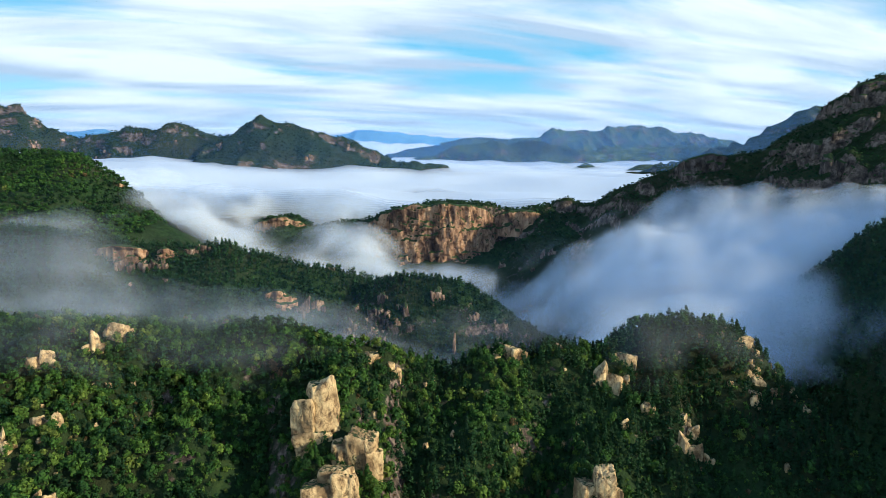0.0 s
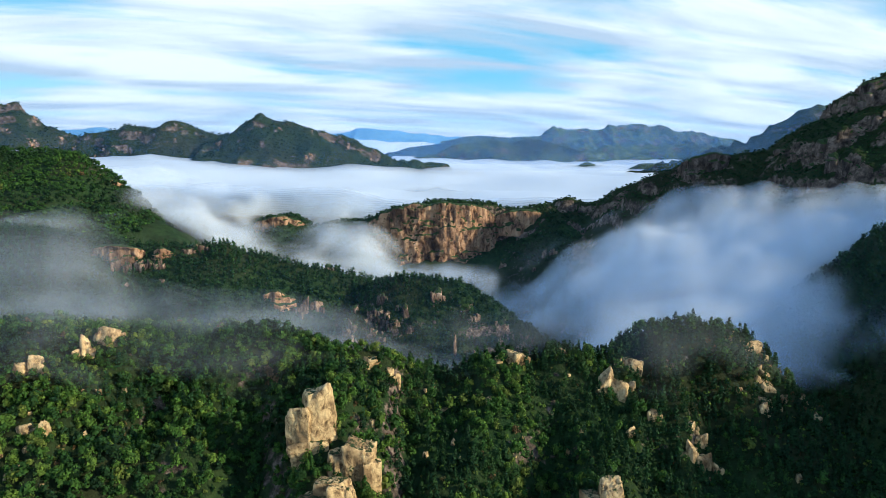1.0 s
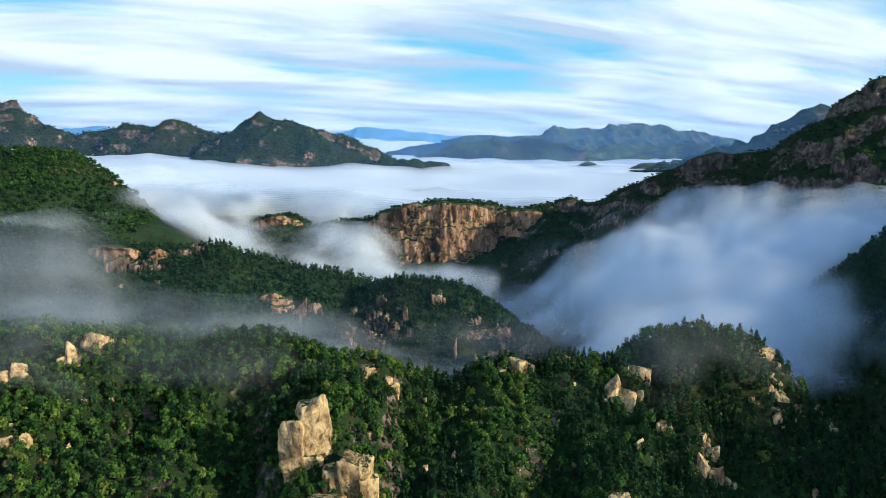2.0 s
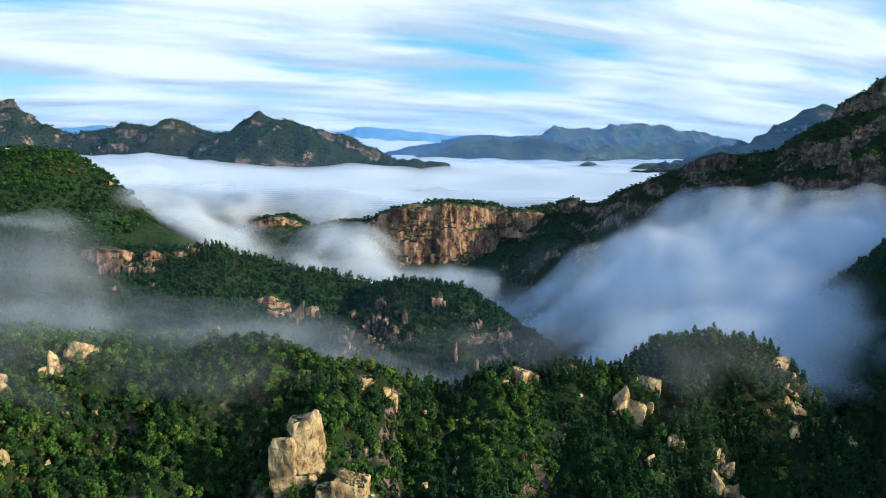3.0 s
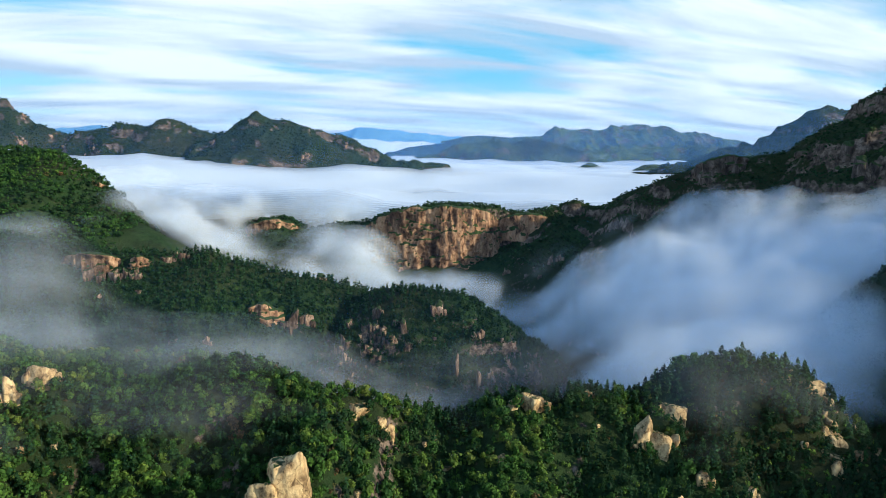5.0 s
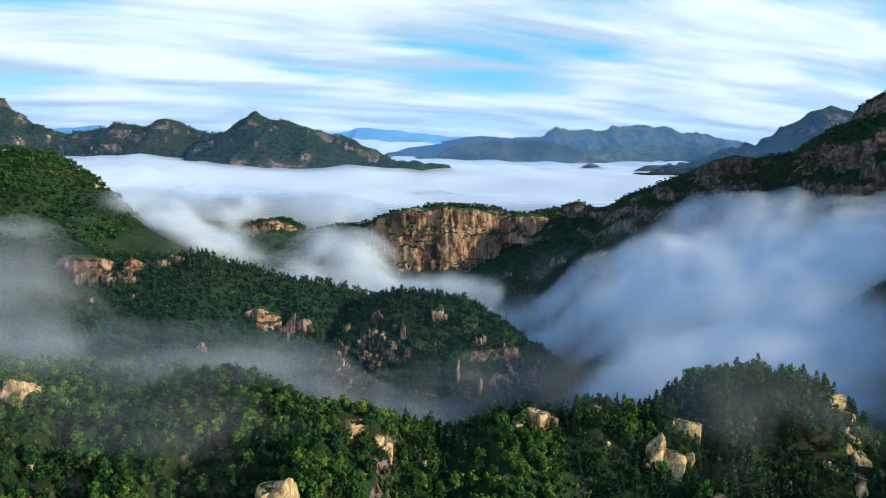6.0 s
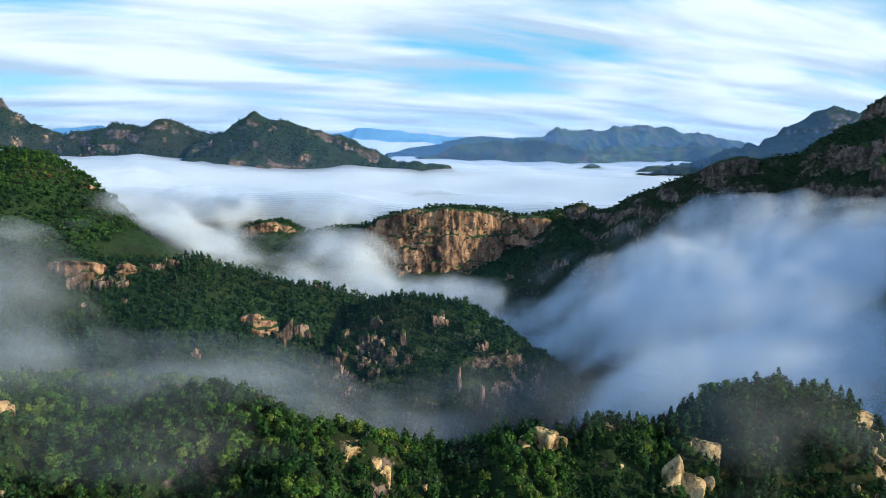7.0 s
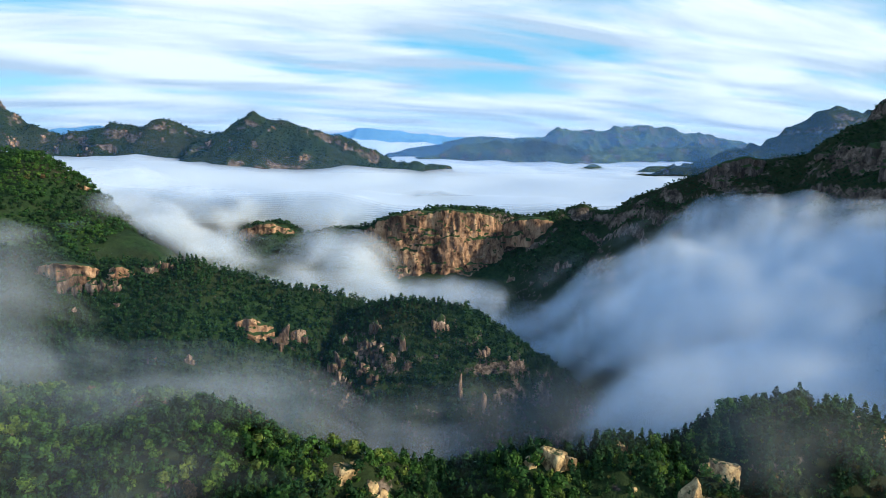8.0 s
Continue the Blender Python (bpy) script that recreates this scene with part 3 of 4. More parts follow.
def place_rocks(spots, ground, meshes, name, label, group, big=(), sink=0.35):
    """Rocks of about width w and visible height h, bedded in the slope."""
    for k, (x, y, w, h) in enumerate(spots):
        r = rock_rng.random(4)
        z = float(ground(np.array([float(x)]), np.array([float(y)]))[0]) + EYE
        stock = big if big and h > 12 else meshes
        ob = new(name, stock[k % len(stock)])
        tall = h * (1.25 + sink) + 1.5
        ob.matrix_world = (Matrix.Translation((x, y + 0.25 * w, z + h * 0.66 - tall * 0.5))
                           @ Euler((0.12 * (r[0] - 0.5), 0.16 * (r[1] - 0.5), r[2] * 6.28)).to_matrix().to_4x4() @ Matrix.Diagonal((w * 1.08, w * (0.9 + 0.3 * r[3]), tall, 1)))
        ROCK_SPOTS.append((x, y, w, h))
        tagged(ob, label, "rock", group)
        for c in range(0 if h < 4 or h > 14 else 1 if h < 8 else 2):
            q = rock_rng.random(4)
            side = (0.45 + 0.35 * q[0]) * w * (1 if (k + c) % 2 else -1)
            small = new(name, meshes[(k + c + 1) % len(meshes)])
            fx, fy = x + side, y + (q[1] - 0.3) * 0.5 * w
            fz = float(ground(np.array([fx]), np.array([fy]))[0]) + EYE
            size = (0.35 + 0.25 * q[2]) * h
            small.matrix_world = (Matrix.Translation((fx, fy, fz + 0.1 * size)) @ Euler((0.3 * (q[0] - 0.5), 0.3 * (q[3] - 0.5), q[1] * 6.28)).to_matrix().to_4x4()
                                  @ Matrix.Diagonal((0.9 * size, 0.8 * size, 1.5 * size, 1)))
            tagged(small, label, "rock", group)


place_rocks(ROCKS_FORE, h_fore, BLOCKS, "rock_outcrop", "pale weathered granite rock rising from the brush", "granite rocks on the near slope", BLOCKS_BIG)
place_rocks(ROCKS_KNOLL, h_fore, BLOCKS, "rock_outcrop", "pale granite rock among trees on the knoll", "granite rocks on the knoll", BLOCKS_BIG)
BLOCKS_SMALL = [block_mesh("small_block", 381 + k, 3, M_ROCK) for k in range(5)]


def tor(x, y, z, blocks, seed, label):
    """A granite tor: upright joint blocks (centre, size, turn) grown together into one mass."""
    allv, allf, base = [], [], 0
    for k, (cx, cy, cz, sx, sy, sz, turn) in enumerate(blocks):
        me = block_mesh("block", seed + 7 * k, 5, M_ROCK, 0.07, 0.30, 0.10, 1.05, 0.5)
        P = np.empty(len(me.vertices) * 3, np.float32)
        me.vertices.foreach_get("co", P)
        I = np.empty(len(me.polygons) * 3, np.int32)
        me.loops.foreach_get("vertex_index", I)
        bpy.data.meshes.remove(me)
        P = P.reshape(-1, 3) * np.array([sx, sy, sz])
        c, q = math.cos(radians(turn)), math.sin(radians(turn))
        P = P @ np.array([[c, q, 0], [-q, c, 0], [0, 0, 1]]) + np.array([cx, cy, cz])
        P = P + (0.45 * stretch_noise(P * np.array([1, 1, 0.5]), 2.6, seed + 50) + 0.25 * stretch_noise(P, 0.9, seed + 60))[:, None] * np.array([1, 1, 0.4])
        allv.append(P)
        allf.append(I.reshape(-1, 3) + base)
        base += len(P)
        ROCK_SPOTS.append((x + cx, y + cy, 0.9 * sx, sz))
    ob = new("granite_tor", mesh_of("granite_tor", np.concatenate(allv), np.concatenate(allf), M_ROCK))
    ob.location = (x, y, z + EYE)
    tagged(ob, label, "rock", "granite tors on the near slope")


tor(-46.5, 224, -112, [(2.4, 0.5, 12, 11.5, 10, 27, 8), (-4.8, -1.2, 8.5, 10, 10, 20, -12), (1.0, 0.8, 22.0, 9, 8, 7, 20), (-1.5, -1.5, 2, 16, 11, 12, 5)], 801,
    "tall pale granite pillar with a shaded lower slab")
tor(-31, 215, -122, [(-4.5, 0.5, 7, 9, 9, 20, 10), (2.0, 0, 8, 10, 10, 22, -8), (5.8, -1.5, 5, 7, 8, 18, 15), (0, 2, 12, 12, 8, 9, 0)], 821,
    "pale granite ledge split by upright joints")
tor(-37.5, 199, -127, [(-3.5, -1, 6, 11, 11, 20, 0), (4.0, 0, 8, 10, 11, 22, 12), (0.5, 1.5, 12, 12, 9, 14, -10), (-8, -3, 1, 8, 8, 14, 5)], 841,
    "broad cracked granite crag dropping below the pillar")
tor(57, 209, -130, [(0, 0, 6, 8, 8, 20, 0), (-5, 1.5, 4, 8, 8, 17, 15), (5, 1, 2, 6, 7, 15, -10)], 861, "brush-topped granite crag at the foot of the knoll")


def strew(x0, x1, y0, y1, count, low, high, seed):
    """Small boulders lying loosely over a stretch of the slope."""
    rng = np.random.default_rng(seed)
    spots = []
    for _ in range(count):
        w = low + (high - low) * rng.random() ** 2
        spots.append((rng.uniform(x0, x1), rng.uniform(y0, y1), w, w * rng.uniform(0.7, 1.3)))
    return spots


place_rocks(strew(132, 168, 268, 325, 26, 1.4, 4.2, 341), h_fore, BLOCKS_SMALL, "boulder", "small pale boulder among brush on the knoll", "boulders on the knoll")
place_rocks(strew(96, 112, 238, 268, 9, 1.4, 3.6, 342), h_fore, BLOCKS_SMALL, "boulder", "small pale boulder in a rocky gully", "boulders in the gully")
place_rocks(strew(-170, -128, 200, 275, 16, 1.3, 3.6, 343), h_fore, BLOCKS_SMALL, "boulder", "small pale boulder on the brushy slope", "boulders on the near slope")
place_rocks(strew(-50, 60, 235, 282, 18, 1.2, 3.0, 344), h_fore, BLOCKS_SMALL, "boulder", "small pale boulder among the trees", "boulders on the near slope")
BLOCKS_FAR = [block_mesh("ridge_rock", 351 + k, 3, M_CLIFF) for k in range(4)]
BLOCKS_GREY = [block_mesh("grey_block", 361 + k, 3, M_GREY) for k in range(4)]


def ridge_rocks(x0, x1, y0, y1, count, low, high, ground, least, seed, meshes, name, label, group, short=0.6, tall=1.3):
    """Rocks that break through the brush where the mountainside is steep."""
    rng = np.random.default_rng(seed)
    X, Y = rng.uniform(x0, x1, count * 12), rng.uniform(y0, y1, count * 12)
    Z = ground(X, Y)
    steep = np.abs(ground(X, Y - 8) - Z) + np.abs(ground(X + 8, Y) - Z)
    ok = np.where(Z > least)[0]
    ok = ok[np.argsort(-steep[ok])][:count]
    place_rocks([(X[i], Y[i], w, w * q) for i, w, q in zip(ok, low + (high - low) * rng.random(count) ** 2, rng.uniform(short, tall, count))], ground, meshes, name, label, group)


ridge_rocks(-1250, 0, 1640, 1800, 60, 4, 9, h_left_range, -40, 371, BLOCKS_FAR, "crag", "pale sunlit rock on the dark mountain ridge", "rocks of the far ridge")
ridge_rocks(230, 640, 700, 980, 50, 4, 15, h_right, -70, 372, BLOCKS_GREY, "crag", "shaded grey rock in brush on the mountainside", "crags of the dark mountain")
place_rocks([(x, y, 0.72 * w, 1.2 * h) for x, y, w, h in ROCKS_MID], lambda x, y: np.maximum(h_mid(x, y), h_spur(x, y)), BLOCKS_WARM, "rock_outcrop", "reddish rock outcrop on the dark wooded knoll", "outcrops on the wooded knoll")
ridge_rocks(-92, 12, 565, 626, 40, 2.2, 5.5, h_mid, -205, 373, BLOCKS_WARM, "crag", "small upright reddish rock on the dark knoll", "crags of the wooded knoll", 1.0, 2.4)
ridge_rocks(10, 80, 560, 615, 12, 2.0, 4.5, h_mid, -225, 374, BLOCKS_WARM, "crag", "small upright grey rock on the dark knoll", "crags of the wooded knoll", 1.2, 3.0)
place_rocks([(x, y, 0.62 * w, 0.66 * h) for x, y, w, h in ROCKS_BAND], height, BLOCKS_WARM, "rock_outcrop", "upright pale orange rock in a cliff band", "rocks of the cliff band")


def cliff_face(parent, name, path, base, material, seed, label, cell=1.3, rough=1.0, depth=16.0):
    """A standing rock wall along path (x, y, top height), split by upright joints, its head rolled back into the hill."""
    pts = np.array(path, float)
    run = np.concatenate([[0], np.cumsum(np.hypot(np.diff(pts[:, 0]), np.diff(pts[:, 1])))])
    n = int(run[-1] / cell)
    s = np.linspace(0, run[-1], n)
    px, py, top = (np.interp(s, run, pts[:, k]) for k in range(3))
    kx, ky = np.gradient(px), np.gradient(py)
    q = np.hypot(kx, ky)
    ox, oy = ky / q, -kx / q
    for a in (ox, oy):
        a[:] = np.convolve(np.pad(a, 6, mode="edge"), np.ones(13) / 13, "valid")
    top = top + 5 * rough * fbm(s, s * 0, 26, 4, seed)
    m = int((top.max() - base) / cell)
    v = np.linspace(0, 1, m)
    S, Vv = np.meshgrid(s, v)
    Z = base + (top[None, :] - base) * np.minimum(Vv / 0.93, 1.0)
    back = np.clip((Vv - 0.90) / 0.10, 0, 1) ** 1.5 * depth
    out = rough * (4.5 * ridged(S, Z * 0.35, 34, 4, seed + 1) + 1.8 * ridged(S, Z * 0.35, 10, 4, seed + 2) + 2.4 * fbm(S, Z, 8, 5, seed + 3, 0.6)
                   + 3.0 * sstep(-0.06, 0.06, fbm(S * 0.55, Z, 18, 4, seed + 4)) + 1.6 * sstep(-0.05, 0.05, fbm(S, Z * 0.7, 7, 3, seed + 5)))
    out = out + 0.10 * (top[None, :] - Z) - back
    V = np.stack([(px[None, :] + ox[None, :] * out).ravel(), (py[None, :] + oy[None, :] * out).ravel(), (Z + EYE).ravel()], 1)
    ob = new(name, mesh_of(name, V, grid_faces(n, m), material))
    ob.parent = parent
    return tagged(ob, label)


cliff_face(HILL_CLIFF, "cliff_face", [(-132, 1100, -132), (-112, 1070, -120), (-82, 1050, -106), (-50, 1042, -99), (0, 1036, -94), (40, 1038, -95), (66, 1046, -101), (84, 1066, -112), (92, 1090, -120)],
           -205, M_CLIFF, 401, "tall sunlit orange cliff streaked with dark stains", 1.15)
cliff_face(HILL_CLIFF, "cliff_face", [(88, 1066, -116), (110, 1052, -108), (150, 1050, -108), (168, 1066, -114)], -150, M_CLIFF, 411, "low broken reddish cliff", 1.6, 0.8)
cliff_face(HILL_SPUR, "cliff_face", [(-352, 634, -106), (-340, 622, -98), (-324, 617, -95), (-308, 619, -98), (-299, 630, -106)], -128, M_CLIFF, 421, "pale orange cliff band in the trees", 0.8, 1.0, 8)
cliff_face(HILL_SPUR, "cliff_face", [(-291, 630, -108), (-285, 621, -101), (-277, 619, -99), (-268, 628, -107)], -124, M_CLIFF, 425, "narrow pale orange cliff in the trees", 0.8, 0.9, 6)
cliff_face(HILL_SPUR, "cliff_face", [(-182, 612, -150), (-172, 604, -141), (-158, 603, -139), (-146, 610, -148)], -172, M_CLIFF, 427, "low reddish cliff on the wooded spur", 0.9, 0.9, 6)
cliff_face(HILL_CLIFF, "cliff_face", [(-318, 1078, -132), (-300, 1062, -122), (-270, 1056, -118), (-246, 1062, -124), (-232, 1074, -136)], -168, M_CLIFF, 429, "layered reddish rock face rising from the mist", 1.3, 1.0, 10)


cliff_face(HILL_LEFT, "cliff_face", [(-512, 924, -34), (-500, 912, -36), (-486, 908, -42), (-470, 914, -52), (-462, 924, -60)], -66, M_CLIFF, 428, "small pale cliff at the hill's edge", 1.1, 0.8, 8)
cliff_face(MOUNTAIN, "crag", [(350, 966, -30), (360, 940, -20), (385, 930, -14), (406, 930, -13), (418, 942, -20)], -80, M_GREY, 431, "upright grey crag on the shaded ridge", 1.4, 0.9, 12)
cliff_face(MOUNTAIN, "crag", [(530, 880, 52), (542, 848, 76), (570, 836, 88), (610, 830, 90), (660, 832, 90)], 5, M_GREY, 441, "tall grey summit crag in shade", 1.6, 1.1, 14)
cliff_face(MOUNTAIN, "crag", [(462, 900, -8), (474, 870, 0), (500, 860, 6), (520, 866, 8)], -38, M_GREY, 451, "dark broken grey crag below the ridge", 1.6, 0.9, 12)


# ================= trees =================
ICO_V = np.array([(0, 0, -1), (0.72, -0.53, -0.45), (-0.28, -0.85, -0.45), (-0.89, 0, -0.45), (-0.28, 0.85, -0.45), (0.72, 0.53, -0.45),
                  (0.28, -0.85, 0.45), (-0.72, -0.53, 0.45), (-0.72, 0.53, 0.45), (0.28, 0.85, 0.45), (0.89, 0, 0.45), (0, 0, 1)])
ICO_F = np.array([(0, 1, 2), (1, 0, 5), (0, 2, 3), (0, 3, 4), (0, 4, 5), (1, 5, 10), (2, 1, 6), (3, 2, 7), (4, 3, 8), (5, 4, 9),
                  (1, 10, 6), (2, 6, 7), (3, 7, 8), (4, 8, 9), (5, 9, 10), (6, 10, 11), (7, 6, 11), (8, 7, 11), (9, 8, 11), (10, 9, 11)])


def crown_arrays(seed, kind, leaves, leaf, cores=3):
    """A crown about 1 high on its foot: boughs of many small leaf sprays round a dark core."""
    rng = np.random.default_rng(seed)
    lobes = []
    if kind == "pine":
        for k in range(7):
            t = k / 6
            r = 0.21 * (1 - t) ** 0.8 + 0.035
            a = rng.uniform(0, 6.28)
            off = 0.10 * (1 - t) * rng.uniform(0.4, 1.2)
            lobes.append((off * math.cos(a), off * math.sin(a), 0.18 + 0.74 * t, r, 0.13))
    elif kind == "broad":
        for k in range(8):
            a, t = rng.uniform(0, 6.28), rng.uniform(0, 1)
            off = 0.24 * math.sqrt(rng.uniform(0.1, 1)) * (1 - 0.4 * t)
            lobes.append((off * math.cos(a), off * math.sin(a), 0.30 + 0.48 * t, rng.uniform(0.16, 0.26), rng.uniform(0.14, 0.22)))
    else:
        for k in range(6):
            a = rng.uniform(0, 6.28)
            off = 0.42 * math.sqrt(rng.uniform(0, 1))
            lobes.append((off * math.cos(a), off * math.sin(a), rng.uniform(0.25, 0.62), rng.uniform(0.24, 0.36), rng.uniform(0.22, 0.34)))
    V, F, n = [], [], 0
    if cores:
        for x, y, z, r, h in lobes[::cores]:
            V.append(ICO_V * np.array([r * 0.66, r * 0.66, h * 0.66]) * rng.uniform(0.75, 1.1, (12, 1)) + (x, y, z))
            F.append(ICO_F + n)
            n += 12
    weights = np.array([l[3] * l[4] for l in lobes])
    pick = rng.choice(len(lobes), leaves, p=weights / weights.sum())
    L = np.array(lobes)[pick]
    d = rng.normal(0, 1, (leaves, 3))
    d[:, 2] = np.abs(d[:, 2]) * 0.9 - 0.25
    d /= np.linalg.norm(d, axis=1)[:, None]
    c = L[:, :3] + d * L[:, [3, 3, 4]] * rng.uniform(0.72, 1.18, (leaves, 1))
    nrm = d + rng.normal(0, 0.28, (leaves, 3))
    nrm /= np.linalg.norm(nrm, axis=1)[:, None]
    u = np.cross(nrm, rng.normal(0, 1, (leaves, 3)))
    u /= np.linalg.norm(u, axis=1)[:, None]
    w = np.cross(nrm, u)
    size = leaf * rng.uniform(0.6, 1.35, (leaves, 1))
    tri = np.stack([c + u * size, c - 0.5 * u * size + 0.8 * w * size, c - 0.5 * u * size - 0.8 * w * size], 1)
    V.append(tri.reshape(-1, 3))
    F.append(np.arange(3 * leaves).reshape(-1, 3) + n)
    return np.concatenate(V), np.concatenate(F)


def trunk_arrays(sides=6, top=0.62, r=0.035):
    rings = [(0.0, r * 1.5), (0.08, r), (top * 0.6, r * 0.75), (top, r * 0.3)]
    V = [(q * math.cos(6.283 * k / sides), q * math.sin(6.283 * k / sides), z - 0.04) for z, q in rings for k in range(sides)]
    F = [(i * sides + k, i * sides + (k + 1) % sides, (i + 1) * sides + (k + 1) % sides, (i + 1) * sides + k) for i in range(3) for k in range(sides)]
    # two limbs
    for a in (0.6, 3.4):
        b = len(V)
        for z, o, q in ((0.3, 0.0, r * 0.5), (0.46, 0.16, r * 0.25)):
            V += [(o * math.cos(a) + q * math.cos(2.094 * k), o * math.sin(a) + q * math.sin(2.094 * k), z) for k in range(3)]
        F += [(b + k, b + (k + 1) % 3, b + 3 + (k + 1) % 3, b + 3 + k) for k in range(3)]
    return np.array(V), np.array(F)


def scatter(bounds, gap, seed, ground, cond, jitter=0.48):
    x0, x1, y0, y1 = bounds
    rng = np.random.default_rng(seed)
    X, Y = np.meshgrid(np.arange(x0, x1, gap), np.arange(y0, y1, gap))
    X = (X + rng.uniform(-jitter, jitter, X.shape) * gap).ravel()
    Y = (Y + rng.uniform(-jitter, jitter, Y.shape) * gap).ravel()
    Z = ground(X, Y)
    ok = cond(X, Y, Z)
    for x, y, w, h in ROCK_SPOTS:
        rr = 0.4 * w + 0.2
        ok &= ~((np.abs(X - x) < rr) & (Y < y + 0.6 * w) & (Y > y - 0.22 * w - 0.4))
    return X[ok], Y[ok], Z[ok]


def tree_sizes(X, Y, rng, low, high):
    n = len(X)
    return low + (high - low) * rng.random(n) ** 1.4 * (0.75 + 0.5 * vnoise(X / 22, Y / 22, 77))


def wood(name, label, X, Y, Z, S, T, protos, wide, material, seed):
    """Many trees joined: prototypes turned, scaled and set on the ground; tone is each tree's own."""
    rng = np.random.default_rng(seed)
    which = rng.integers(0, len(protos), len(X))
    Vs, Fs, Ts, base = [], [], [], 0
    for k, (PV, PF) in enumerate(protos):
        i = np.where(which == k)[0]
        if not len(i):
            continue
        a = rng.uniform(0, 6.28, len(i))
        w = S[i] * wide * rng.uniform(0.85, 1.2, len(i))
        ca, sa = np.cos(a) * w, np.sin(a) * w
        x = X[i][:, None] + PV[None, :, 0] * ca[:, None] - PV[None, :, 1] * sa[:, None]
        y = Y[i][:, None] + PV[None, :, 0] * sa[:, None] + PV[None, :, 1] * ca[:, None]
        z = Z[i][:, None] + EYE + (PV[None, :, 2] - 0.06) * S[i][:, None]
        Vs.append(np.stack([x, y, z], 2).reshape(-1, 3))
        Fs.append((PF[None] + (np.arange(len(i)) * len(PV))[:, None, None]).reshape(-1, 3) + base)
        Ts.append(np.repeat(T[i], len(PV)))
        base += len(i) * len(PV)
    me = mesh_of(name, np.concatenate(Vs), np.concatenate(Fs), material)
    at = me.attributes.new("tone", "FLOAT", "POINT")
    at.data.foreach_set("value", np.concatenate(Ts).astype(np.float32))
    return tagged(new(name, me), label, "trees", kind="stuff")


def foliage(name, stops, own=False):
    m = Mat(name)
    tone = m.n("ObjectInfo").outputs["Random"] if own else m.n("Attribute", attribute_name="tone").outputs["Fac"]
    col = m.ramp(tone, stops)
    isl = m.n("NewGeometry").outputs["Random Per Island"]
    col = m.mix(1.0, col, m.ramp(isl, [(0.0, (0.55, 0.58, 0.62)), (0.5, (0.95, 0.95, 0.95)), (1.0, (1.45, 1.38, 1.15))]), "MULTIPLY")
    d = m.n("BsdfPrincipled", Roughness=0.75)
    d.inputs["Specular IOR Level"].default_value = 0.15
    m.link(col, d.inputs["Base Color"])
    t = m.n("BsdfTranslucent")
    m.link(col, t.inputs["Color"])
    mx = m.n("MixShader", Fac=0.25)
    m.link(d.outputs[0], mx.inputs[1])
    m.link(t.outputs[0], mx.inputs[2])
    m.link(mx.outputs[0], m.out.inputs[0])
    return m.m


GREENS = [(0.0, (0.013, 0.036, 0.013)), (0.3, (0.026, 0.072, 0.017)), (0.6, (0.054, 0.122, 0.021)), (0.88, (0.115, 0.178, 0.030)), (0.97, (0.11, 0.075, 0.035))]
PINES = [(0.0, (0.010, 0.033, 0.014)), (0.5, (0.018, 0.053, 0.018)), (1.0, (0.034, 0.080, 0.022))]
M_LEAF = foliage("leaves", GREENS)
M_LEAF_OWN = foliage("tree_leaves", GREENS, True)
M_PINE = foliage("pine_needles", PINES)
M_BARK = bare_stone("bark", ((0.03, 0.022, 0.016), (0.07, 0.05, 0.035), (0.12, 0.09, 0.065)), 1.5)

P_BROAD = [crown_arrays(501 + k, "broad", 96, 0.094) for k in range(5)]
P_PINE = [crown_arrays(511 + k, "pine", 84, 0.084) for k in range(5)]
P_SHRUB = [crown_arrays(521 + k, "shrub", 24, 0.19, 6) for k in range(4)]
P_PINE_MID = [crown_arrays(531 + k, "pine", 28, 0.135, 6) for k in range(5)]
P_BROAD_MID = [crown_arrays(536 + k, "broad", 32, 0.16, 4) for k in range(4)]
P_TUFT = [crown_arrays(541 + k, "shrub", 10, 0.26, 6) for k in range(5)]

tree_rng = np.random.default_rng(7)


